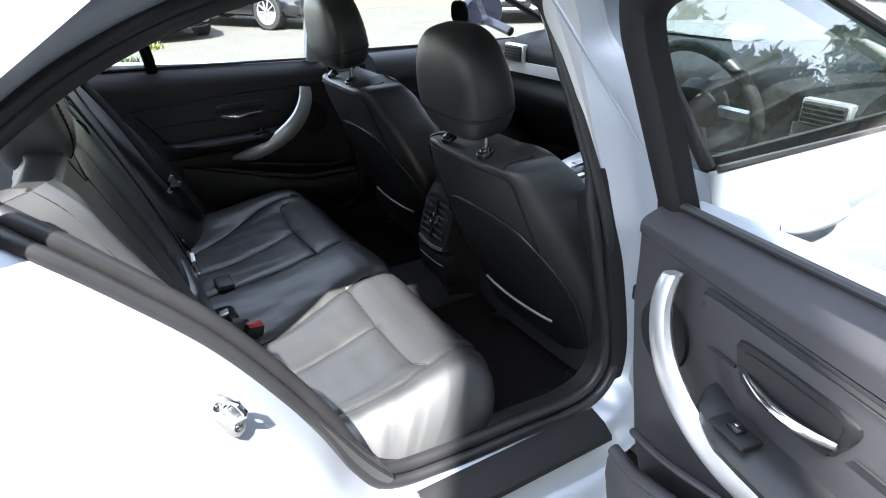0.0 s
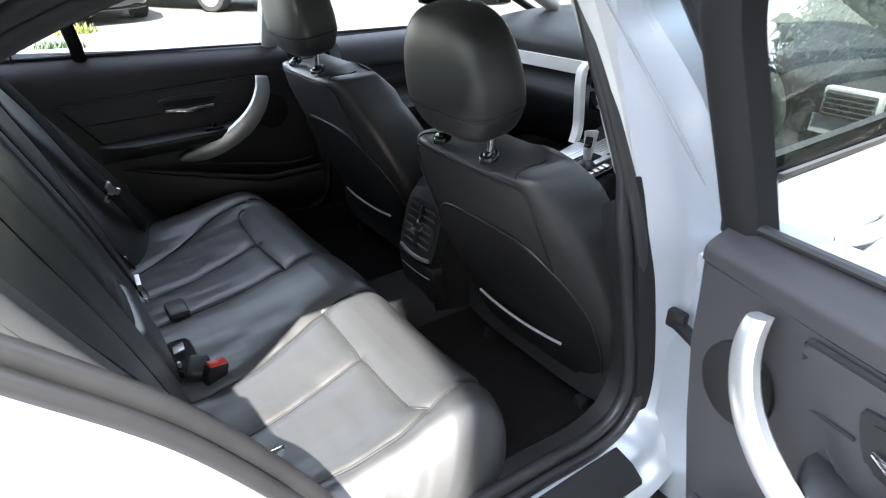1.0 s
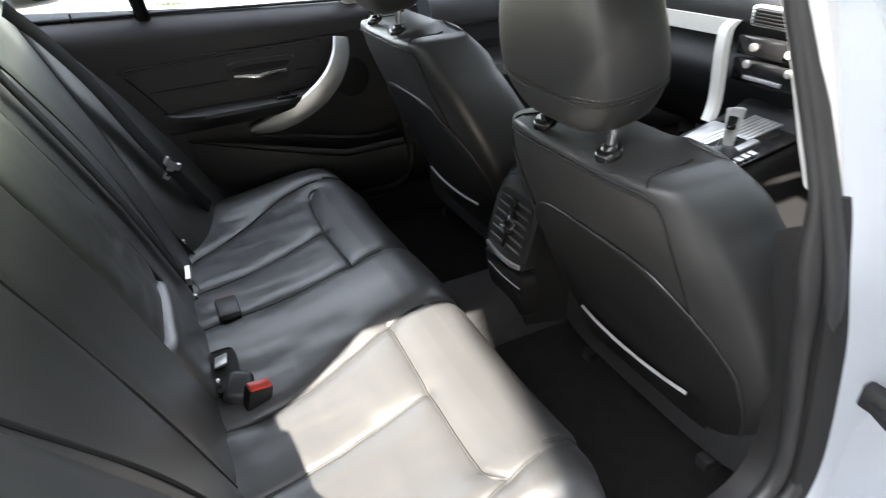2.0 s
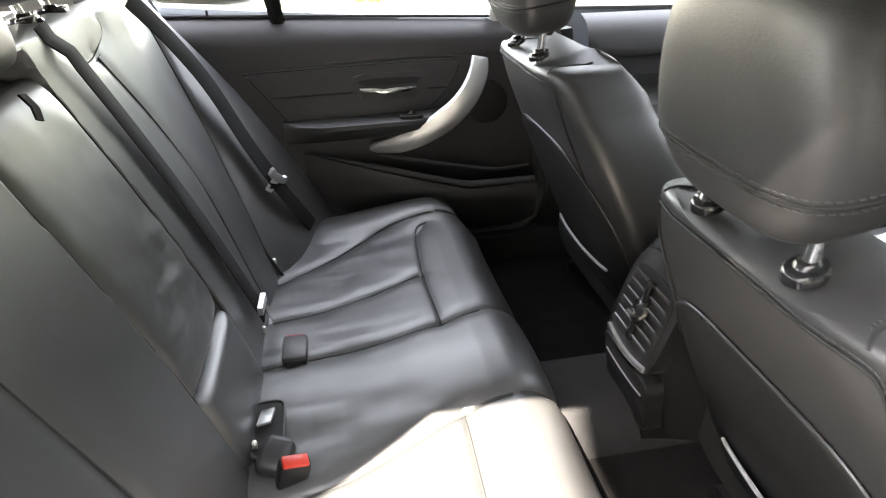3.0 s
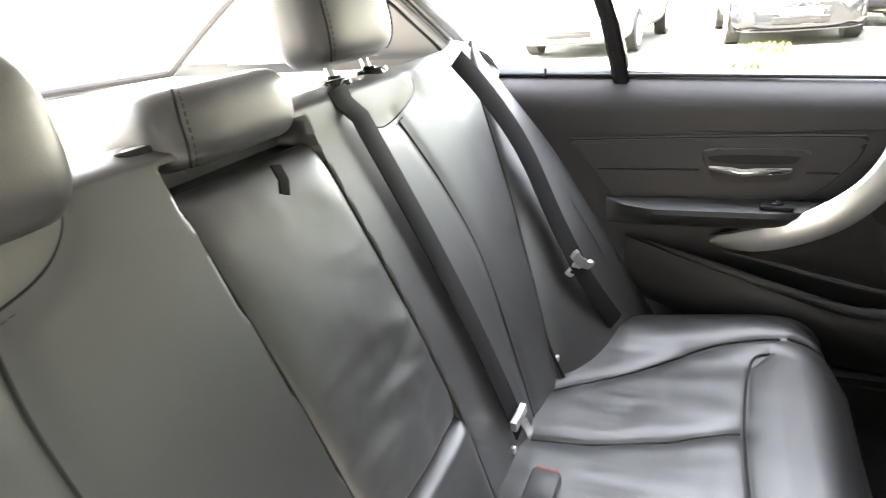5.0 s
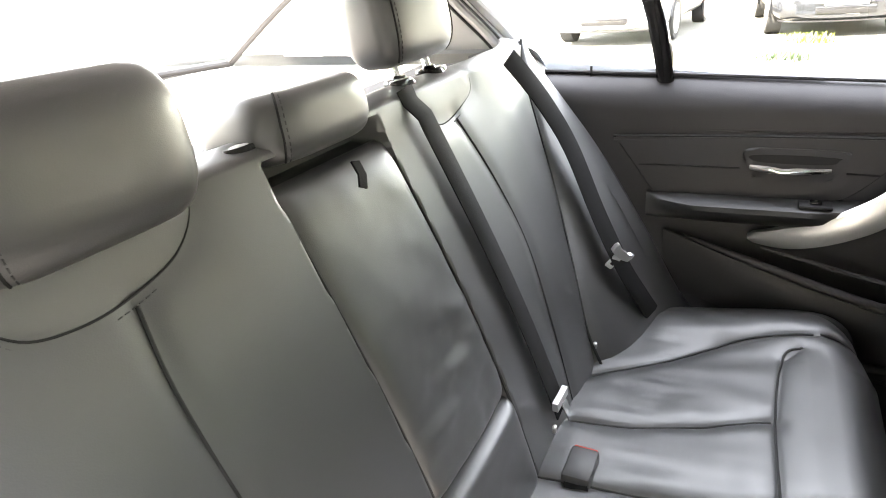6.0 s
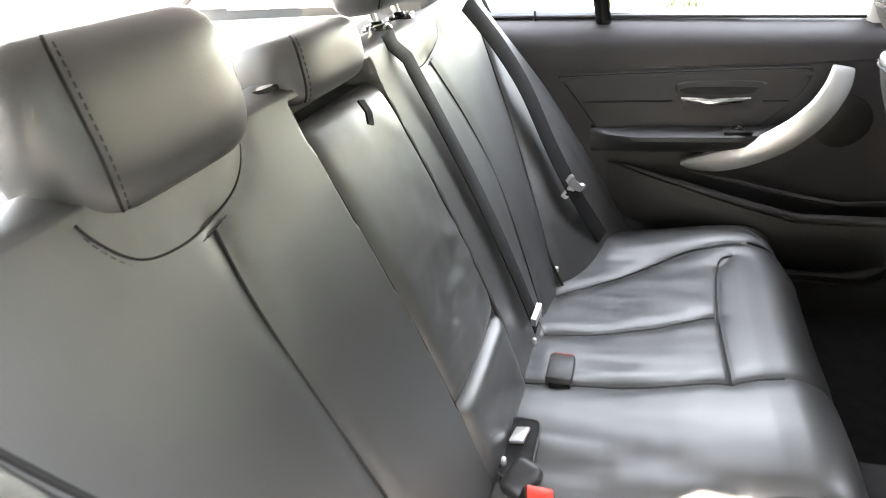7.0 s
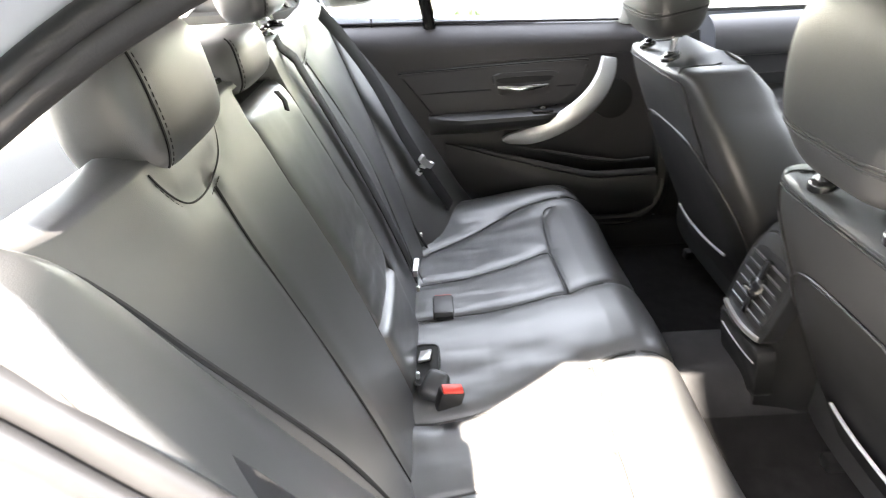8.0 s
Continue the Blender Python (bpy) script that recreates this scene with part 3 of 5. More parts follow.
def bolster(s):
    inner, outer = smooth_path(BOLSTER_IN, 40), smooth_path(BOLSTER_OUT if s < 0 else BOLSTER_FAR, 40)
    rings = []
    for i in range(40):
        a, b = inner[i], outer[i]
        ring = []
        for q in np.linspace(0, 1, 24):
            p = a * (1 - q) + b * q
            bul = .015 * (1 - (1 - min(1, q / .40)) ** 2) * (1 - max(0, (q - .86) / .14) ** 2)
            edge = .012 * (math.exp(-(q / .05) ** 2) + .4 * math.exp(-((1 - q) / .03) ** 2))
            ring.append((p[0] + (bul - edge) * .9, p[1] - (bul - edge) * .25, p[2] + (bul - edge) * .35))
        ring += [(b[0] - .10, b[1] + .0, b[2] - .03), (a[0] - .12, a[1], a[2] - .03)]
        rings.append([(x, s * y, z) for x, y, z in ring])
    return loft(rings)


for s in (-1, 1):
    part("side_bolster", bolster(s), LEATHER, bench, "padded black leather side bolster", angle=60)
    part("bolster_piping", tube([(max(x, backrest_x(s * y, z)) - .001, s * (y + .004), z) for x, y, z in smooth_path(BOLSTER_IN, 40)], .0032, 6), SHADOW, bench, "dark piping along the bolster")
part("bolster_piping", tube([(x - .004, -y + .004, z + .002) for x, y, z in smooth_path(BOLSTER_OUT, 40)], .0032, 6), SHADOW, bench, "dark piping along the bolster")


def taper(t, foot, top, mid):
    """Width at the height t, from -1 to 1, widest at mid."""
    return 1 - foot * max(0, (mid - t) / (1 + mid)) ** 2 - top * max(0, (t - mid) / (1 - mid)) ** 1.5


def cushion_block(w, h, d, n=32, e=3.2, foot=.12, top=.06, e2=3.6, mid=0.0):
    """A padded block w wide (y), h high (z), d deep (x), rounded all over, narrower at its foot and top."""
    rings = []
    for t in np.linspace(-1, 1, n):
        k = max((1 - abs(t) ** e) ** (1 / e) if abs(t) < 1 else .0, .04)
        wide = taper(t, foot, top, mid)
        dr, wr = d / 2, w / 2
        inset = (1 - k) * min(dr, h / 2) * .9
        rings.append([(a * (dr - inset) / dr, b * wide * (wr - inset) / wr, t * h / 2) for a, b in superround(52, dr, wr, e2)])
    return loft(rings)


def headrest(name, at, w, h, d, lean_deg, label, posts, post_h, mat, foot=.12, top=.06, seams=(), mid=0.0):
    ob = thing(name, label, "headrest")
    m = pose(*at, 0, lean_deg, 0)
    v, f = cushion_block(w, h, d, foot=foot, top=top, mid=mid)
    part("pad", ([m @ Vector(p) for p in v], f), mat, ob)
    for sy in seams:
        # double-stitched edge between the front and the side panel
        for off, mt, r in ((0.0, SHADOW, .0014), (math.copysign(.006, -sy), STITCH, .0007)):
            pts = []
            for t in np.linspace(-.90, .93, 26):
                k = max((1 - abs(t) ** 3.2) ** (1 / 3.2), .04)
                inset = (1 - k) * min(d / 2, h / 2) * .9
                wide = taper(t, foot, top, mid)
                bow = sy * (1 - .09 * (1 - min(0, t) ** 2)) + off / (w / 2)
                y = (w / 2 - inset) * wide * bow
                x = (d / 2 - inset) * max(0, 1 - abs(bow) ** 3.6) ** (1 / 3.6)
                pts.append(m @ Vector((x + .0006, y, t * h / 2)))
            part("seam" if mt is SHADOW else "stitching", tube(pts, r, 5, up=(1, 0, 0)) if mt is SHADOW else dashes(pts, r), mt, ob)
    for py in posts:
        a = m @ Vector((0, py, -h * .4))
        b = Vector((a.x + .012, a.y, a.z - .1 * h - post_h))
        part("post", tube([tuple(b), tuple(a)], .0068, 12, up=(1, 0, 0)), CHROME, ob, "chrome post")
        part("collar", loft([[(b.x + r * math.cos(t), b.y + r * math.sin(t), b.z + dz) for t in np.linspace(0, 2 * math.pi, 20, endpoint=False)] for r, dz in ((.024, -.008), (.025, .003), (.022, .007), (.012, .009), (.009, .014))]), GLOSS_BLACK, ob, "black post collar")
    return ob


headrest("rear_headrest", (-.228, -.352, 1.085), .226, .140, .112, -9, "black leather headrest low on the rear bench", (), 0, LEATHER, foot=.05, top=.0, seams=(-.82,))
headrest("rear_headrest", (-.246, -.050, 1.056), .214, .080, .132, -7, "low black leather centre headrest on the rear bench", (), .0, LEATHER, foot=.05, top=.05, seams=(-.84,))
headrest("rear_headrest", (-.262, .258, 1.140), .222, .132, .108, -9, "black leather headrest on chrome posts above the rear bench", (-.05, .05), .025, LEATHER, foot=.05, top=.0, seams=(-.88, .88))

# sleeves of the headrest posts in the top of the bench
def post_sleeve(y, x, z, tilt):
    g = thing("post_sleeve", "small oval black sleeve with a bright cap on the bench top", "sleeve", "headrest post sleeves")
    m = pose(x, y, z, 0, tilt, 0)
    part("rim", loft([[m @ Vector((a, b, h)) for a, b in superround(28, .012 * k, .024 * k, 2.2)] for k, h in ((1.1, -.012), (1.1, .001), (1.0, .003), (.78, .003), (.74, .0))]), GLOSS_BLACK, g)
    part("cap", loft([[m @ Vector((a, b, h)) for a, b in superround(24, .009 * k, .018 * k, 2.2)] for k, h in ((1, -.004), (1, .002), (.7, .004))]), PALE_TRIM, g, "bright cap")


post_sleeve(-.160, -.222, 1.050, -8)
for _y in (.20, .32):
    post_sleeve(_y, -.235, 1.056, -8)

# ---- front seats ----
def seat_back_x(z):
    """The rear face of a front seat, reclined."""
    return .553 + .457 * (.881 - z)


SEAT_Z = [.30, .45, .60, .70, .78, .83, .86, .876, .884, .889]
SEAT_W = [.240, .266, .280, .272, .252, .226, .203, .187, .173, .150]


def front_seat(name, cy, dx, dz, outer):
    """outer: the side of the door, -1 or 1."""
    ob = thing(name, "black leather front seat with a map pocket on its back", "car seat", "front seats")
    profile = smooth_path(list(zip(SEAT_Z, SEAT_W)), 60)
    rings = []
    for z, hw in profile:
        z, hw = float(z), float(hw)
        top = max(0, (z - .83) / .059)
        xr = seat_back_x(z) + .005 * max(0, (z - .876) / .013) ** 2
        xf = xr + float(interp(z, [.30, .45, .60, .75, .85, .889], [.15, .17, .17, .15, .135, .105]))
        ring = []
        for a, b in superround(96, 1, 1, 5.0):
            x = (xr + xf) / 2 + a * (xf - xr) / 2 + .05 * max(0, abs(b) - .60) ** 1.8 + .22 * max(0, a) * max(0, abs(b) - .55) ** 1.5
            ring.append((x, cy + b * hw, z + top * (.034 * (1 - math.exp(-max(0, x - xr) / .012)) - .07 * max(0, abs(b) - .72) * top)))
        rings.append(ring)
    shell = loft(rings)
    skin_ = BVHTree.FromPolygons([Vector(p) for p in shell[0]], shell[1])
    part("backrest", shell, LEATHER_SMOOTH, ob, angle=60)
    wide = lambda b: float(interp(b, SEAT_Z, SEAT_W))

    def pn(a, b, w):
        """A place on the rear face: a to the side, b up, w out of it."""
        q = min(.985, abs(a) / wide(b))
        dep = float(interp(b, [.30, .45, .60, .75, .85], [.15, .17, .17, .15, .135]))
        return Vector((seat_back_x(b) + dep / 2 * (1 - (1 - q ** 5) ** .2) + .05 * max(0, q - .60) ** 1.8 - w, cy + a, b))

    # soft back panel under an arched piping
    arch = [(.205, .345), (.228, .42), (.244, .51), (.243, .60), (.212, .672), (.165, .718), (.110, .741), (.0, .745)]
    edge = lambda b: float(interp(b, [p[1] for p in arch], [p[0] for p in arch]))
    part("back_panel", loft([[pn(a * edge(b), b, .005 - .005 * abs(a) ** 10) for a in np.linspace(-1, 1, 41)] for b in np.linspace(.345, .744, 40)], closed_ring=False), PLASTIC, ob, "black cloth-like back panel")
    rim = [pn(a, b, .003) for a, b in smooth_path([(-a, b) for a, b in arch] + arch[-2::-1], 90)]
    part("piping", tube(rim, .0024, 7, up=(1, 0, 0)), LEATHER_SMOOTH, ob, "leather piping round the back panel")
    part("pocket", loft([[pn(a * (.160 + .02 * q), .352 + .108 * q + .004 * a * a, .009 + .010 * q * (1 - a * a)) for a in np.linspace(-1, 1, 25)] for q in np.linspace(0, 1, 8)], closed_ring=False), PLASTIC, ob, "dark map pocket")
    part("pocket_edge", tube([pn(a * .143, .460 + .003 * a * a, .012 + .010 * (1 - a * a)) for a in np.linspace(-1, 1, 30)], .0036, 8, up=(1, 0, 0)), STRAP_GREY, ob, "pale elastic edge of the map pocket")
    part("lower_trim", tube([pn(a * .16, .335 + .004 * a * a, .006) for a in np.linspace(-1, 1, 20)], .0035, 6, up=(1, 0, 0)), GLOSS_BLACK, ob, "glossy edge below the back panel")
    # the seam that runs up the back, across its top edge and down again, with its stitches
    line = smooth_path([(-.190, .700), (-.187, .760), (-.181, .825), (-.172, .862), (-.150, .878), (-.08, .8805), (0, .881), (.08, .8805), (.150, .878), (.172, .862), (.181, .825), (.187, .760), (.190, .700)], 90)
    top = [pn(a, b, .0010) for a, b in line]
    part("seam", tube(top, .0020, 6, up=(1, 0, 0)), SHADOW, ob, "dark sewn seam")
    part("stitching", dashes([p + Vector((-.0010, 0, .006)) for p in top], .0009), STITCH, ob, "fine grey stitching")
    for k in (-1, 1):
        over = [skin_.ray_cast(Vector((x, cy + k * a, 1.1)), Vector((0, 0, -1)))[0] for x, a in smooth_path([(.556, .160), (.575, .145), (.600, .136), (.630, .132), (.655, .134)], 24)]
        over = [p + Vector((0, 0, .0004)) for p in over if p is not None and p.z > .80]
        part("seam", tube(over, .0018, 6), SHADOW, ob, "dark sewn seam")
        part("stitching", dashes([p + Vector((0, -k * .006, .0002)) for p in over], .0008), STITCH, ob)
    # cushion, base and rails
    rg = []
    for x in np.linspace(.78, 1.27, 30):
        t = (x - .78) / .49
        zt = .47 + .05 * t - .05 * max(0, (t - .9) / .1) ** 2
        rg.append([(x, cy + b * .265 * (1 - .10 * max(0, (t - .85) / .15) ** 2), zt - .075 + c * .075 + .022 * max(0, abs(b) - .6) * (c > 0)) for b, c in superround(44, 1, 1, 4)])
    part("seat_cushion", loft(rg), LEATHER_SMOOTH, ob, angle=60)
    part("seat_base", block((.40, .40, .12), (1.02, cy, .325), .02), PLASTIC, ob)
    for dy in (-.17, .17):
        part("seat_rail", block((.52, .03, .03), (1.04, cy + dy, .285), .006), PLASTIC, ob, "black seat rail")
    part("side_cover", block((.36, .02, .09), (.98, cy + outer * .265, .37), .008), PLASTIC, ob)
    ob.location = (dx, 0, dz)
    return ob


def front_headrest(at, lean_deg, seat_top):
    """A padded head restraint: domed at the top, widest low down, drawn in at the foot; a seam runs round it low down."""
    ob = thing("front_headrest", "black leather headrest on chrome posts above a front seat", "headrest", "front headrests")
    m = pose(*at, 0, lean_deg, 0)
    prof = smooth_path([(-1, .030, .016), (-.985, .062, .034), (-.90, .092, .050), (-.72, .112, .060), (-.45, .126, .067), (-.20, .129, .068), (.10, .126, .066), (.40, .117, .062), (.66, .103, .055), (.85, .082, .044), (.95, .058, .031), (1, .022, .012)], 54)
    half = .118
    ring = lambda t, w, d, k=1.0: [m @ Vector((a * k, b * k, t * half)) for a, b in superround(72, d, w, 3.6)]
    part("pad", loft([ring(t, w, d) for t, w, d in prof]), LEATHER_SMOOTH, ob, angle=70)
    at_t = lambda t: [float(interp(t, prof[:, 0], prof[:, k])) for k in (1, 2)]
    sw, sd = at_t(-.47)
    loop_ = ring(-.47, sw, sd, 1.004)
    part("seam", tube(loop_, .0019, 6, closed=True), SHADOW, ob, "dark sewn seam")
    for off in (-.006, .006):
        lw, ld = at_t(-.47 + off / half)
        part("stitching", dashes(ring(-.47 + off / half, lw, ld, 1.004) + [ring(-.47 + off / half, lw, ld, 1.004)[0]], .0009), STITCH, ob, "fine grey stitching")
    for py in (-.074, .074):
        a = m @ Vector((0, py, -half * .8))
        b = Vector((a.x - .006, a.y, seat_top))
        part("post", tube([(b.x, b.y, b.z - .03), tuple(a)], .0072, 14, up=(1, 0, 0)), CHROME, ob, "chrome post")
        part("collar", loft([[(b.x + r * math.cos(t), b.y + r * math.sin(t), b.z + h + .30 * r * math.cos(t)) for t in np.linspace(0, 2 * math.pi, 28, endpoint=False)] for r, h in ((.0185, -.008), (.019, .0), (.017, .003), (.011, .004), (.009, .008), (.0075, .009))]), GLOSS_BLACK, ob, "black post collar")
    return ob


front_seat("driver_seat", -.374, 0.0, 0.0, -1)
front_headrest((.566, -.364, 1.054), -10, .9110)
front_seat("passenger_seat", .360, .0, .040, 1)
front_headrest((.566, .368, 1.098), -10, .9510)


# ---- rear doors ----
def rear_door(to_world, label, name, front, pocket_to=.64, pocket_deep=.060, opened=False):
    """u runs along the car (forward), h up, w into the cabin from the trim's plane."""
    ob = thing(name, label, "car door")
    P = lambda bm_or, nm, mat, lab="", par=None, **k: part(nm, bm_or, mat, par or ob, lab, **k)
    tw = to_world
    rear = [(-.215, .962), (-.17, .925), (-.05, .79), (.055, .62), (.13, .47), (.18, .395), (.30, .36)]
    # upper soft panel, curving outwards to the sill of the window
    g = []
    for u in np.linspace(-.215, .70, 50):
        base = float(interp(u, [-.215, -.03, .25, .51, .70, .83], [.90, .852, .858, .862, .87, .875]))
        top = float(interp(u, [-.215, .1, .6, .83], [.972, .962, .942, .935]))
        col = []
        for q in np.linspace(0, 1, 14):
            h = base + (top - base) * q
            w = .001 - .046 * max(0, (q - .35) / .65) ** 2
            col.append(tw(u, w, h))
        col += [tw(u, -.065, top - .002), tw(u, -.065, base)]
        g.append(col)
    P(loft(g), "upper_trim", DOOR_PLASTIC, "soft dark upper door trim")
    # main panel
    out = rear + front + [(.51, .86), (.25, .856), (-.03, .850), (-.10, .872)]
    P(plate(out, lambda a, b, c: tw(a, c, b), 0.0, -.05, .006), "door_panel", DOOR_PLASTIC, "dark moulded door panel")
    # padded insert with the handle
    ins = smooth_path([(-.012, .832), (.0, .838), (.25, .846), (.49, .850), (.515, .842), (.50, .80), (.44, .735), (.40, .722), (.20, .716), (.085, .713), (.068, .722), (.03, .775)], 60, closed=True)
    P(plate(ins, lambda a, b, c: tw(a, c + .006 * math.sin(max(0, min(1, (b - .71) / .14)) * math.pi), b), .011, -.01, .007), "insert", DOOR_PLASTIC, "padded leather-look insert")
    # no groove is cut: a near-black bead stands for its shade
    P(tube([tw(a, .0045, b) for a, b in ins], .0055, 6, closed=True), "insert_edge", SHADOW, "near-black bead painted as the shaded groove round the insert")
    P(tube([tw(u, .015, .778 + .004 * math.sin(u * 6)) for u in np.linspace(.035, .24, 20)], .0022, 6), "insert_seam", SHADOW)
    P(tube([tw(u, .015, .782) for u in np.linspace(.43, .485, 8)], .0022, 6), "insert_seam", SHADOW)
    # armrest ledge
    g = []
    for u in np.linspace(.055, .47, 30):
        t = (u - .055) / .415
        dep = .072 * float(interp(t, [0, .08, .25, .8, .95, 1], [.2, .6, 1, 1, .7, .3]))
        zt = .712 + .008 * t
        g.append([tw(u, dep * a, zt + b) for a, b in ((-.1, .004), (.3, .004), (.75, .002), (.95, -.004), (1.0, -.014), (.9, -.030), (.6, -.046), (.2, -.058), (-.1, -.062))])
    P(loft(g), "armrest", LEATHER_SMOOTH, "black padded armrest")
    # surround with chrome lever; a raised dark plate stands for the shaded recess
    rec = P(plate(smooth_path([(.245, .822), (.33, .828), (.42, .826), (.432, .815), (.415, .775), (.395, .762), (.33, .760), (.275, .762), (.26, .775)], 44, closed=True), lambda a, b, c: tw(a, c, b), .0185, .0, .006), "handle_bezel", PLASTIC if opened else DOOR_PLASTIC, "dark handle surround")
    P(plate(smooth_path([(.262, .814), (.33, .819), (.408, .817), (.415, .808), (.40, .780), (.33, .770), (.282, .772)] if opened else [(.258, .8125), (.33, .8165), (.412, .8145), (.414, .8095), (.40, .800), (.33, .798), (.270, .800)], 36, closed=True), lambda a, b, c: tw(a, c, b), .0205, .012, .0), "recess_plate", PLASTIC, "", rec)
    lv = []
    for q in np.linspace(0, 1, 18):
        u, r = .258 + .146 * q, .0030 + .0052 * math.sin(math.pi * min(1, q * .9 + .08)) ** .6
        hh, ww = .7890 - .003 * math.sin(math.pi * q) - (0 if opened else .003) * math.exp(-((q - .42) / .10) ** 2) - (.006 if opened else 0) * math.sin(math.pi * q), .024 + .008 * math.sin(math.pi * q)
        lv.append([tw(u, ww + .6 * r * math.cos(t), hh + r * math.sin(t)) for t in np.linspace(0, 2 * math.pi, 10, endpoint=False)])
    P(loft(lv), "door_handle", CHROME, "chrome door lever")
    # pull handle
    mid = smooth_path([(.572, .858), (.562, .815), (.530, .760), (.475, .708), (.400, .664), (.330, .640), (.272, .630)], 44)
    wid = interp(np.linspace(0, 1, 44), [0, .15, .5, .8, .95, 1], [.021, .026, .032, .027, .014, .004])
    rings = []
    for i, (u, h) in enumerate(mid):
        d = mid[min(i + 1, 43)] - mid[max(i - 1, 0)]
        d = d / np.linalg.norm(d)
        nx, nz = -d[1], d[0]
        t = i / 43
        lift = .016 + .045 * math.sin(math.pi * min(1, .08 + t * .95))
        w = wid[i] * (.78 if opened else 1)
        rings.append([tw(u + nx * w * a, lift + b, h + nz * w * a) for a, b in ((-1, -.004), (-.85, .005), (-.4, .009), (.4, .009), (.85, .005), (1, -.004), (.7, -.012), (-.7, -.012))])
    P(loft(rings), "pull_handle", ALU, "brushed aluminium pull handle")
    # round tweeter cover
    sp = [tw(.597 + .058 * math.cos(t), .006, .733 + .058 * math.sin(t)) for t in np.linspace(0, 2 * math.pi, 40, endpoint=False)]
    sp2 = [tw(.597 + .052 * math.cos(t), .009, .733 + .052 * math.sin(t)) for t in np.linspace(0, 2 * math.pi, 40, endpoint=False)]
    sp0 = [tw(.597 + .060 * math.cos(t), -.004, .733 + .060 * math.sin(t)) for t in np.linspace(0, 2 * math.pi, 40, endpoint=False)]
    P(loft([sp0, sp, sp2, [tw(.597, .010, .733)] * 40], caps=False), "speaker_cover", PLASTIC, "round black speaker cover")
    # lower pocket: a shelf-like lip that widens towards the front
    g = []
    for u in np.linspace(.10, pocket_to, 40):
        t = (u - .10) / .54
        zt = .620 - .115 * min(1, t * 1.25) + .0
        dep = .026 + pocket_deep * math.sin(min(1, t * 1.15) * math.pi * .55)
        g.append([tw(u, dep * a, zt + b) for a, b in ((-.1, -.05), (.62, -.055), (.74, .004), (.84, .012), (.94, .010), (1.0, -.002), (1.0, -.03), (.85, -.09), (.5, -.13), (-.1, -.135))])
    P(loft(g), "door_pocket", DOOR_PLASTIC, "dark moulded door pocket")
    P(tube([tw(u, .030 + pocket_deep * .83 * math.sin(min(1, (u - .10) / .54 * 1.15) * math.pi * .55), .640 - .112 * min(1, (u - .10) / .54 * 1.25)) for u in np.linspace(.14, pocket_to - .01, 30)], list(interp(np.linspace(0, 1, 30), [0, .25, 1], [.002, .009, .012])), 10), "pocket_lip", DOOR_PLASTIC)
    P(tube([tw(u, .030 + .02 * math.sin((u - .30) / .33 * math.pi), float(interp(u, [.30, .40, .63], [.612, .598, .545]))) for u in np.linspace(.30, pocket_to - .01, 24)], list(interp(np.linspace(0, 1, 24), [0, .3, 1], [.002, .006, .007])), 8), "pocket_ridge", DOOR_PLASTIC)
    # window switch
    sw = P(block((.060, .008, .034), (0, 0, 0), .003), "switch_plate", PLASTIC, "black recessed switch plate")
    sw.matrix_basis = Matrix.Translation(tw(*((.372, .050, .728) if opened else (.385, .045, .722)))) @ (tw(1, 0, 0) - tw(0, 0, 0)).to_track_quat("X", "Z").to_matrix().to_4x4() @ pose(0, 0, 0, 90, 0, 0)
    tg = part("switch", block((.022, .008, .016), (0, .007, 0), .003), GLOSS_BLACK, sw)
    part("switch_mark", block((.006, .002, .006), (.0, .0115, 0), .0008), CHROME, sw, "small pale symbol")
    return ob


def far_map(u, w, h):
    return Vector((u, .765 - w, h))


def near_map(u, w, h):
    return Vector((.556, -.972, h)) + Vector((-.204, -.979, 0)) * (.56 - u) + Vector((-.979, .204, 0)) * w




def near_trim(u, w, h):
    # the trim of the opened door
    return near_map(.92 * u + .003, w, h + .025 * max(0, min(1, (h - .40) / .2)) * max(0, min(1, (.93 - h) / .06)))

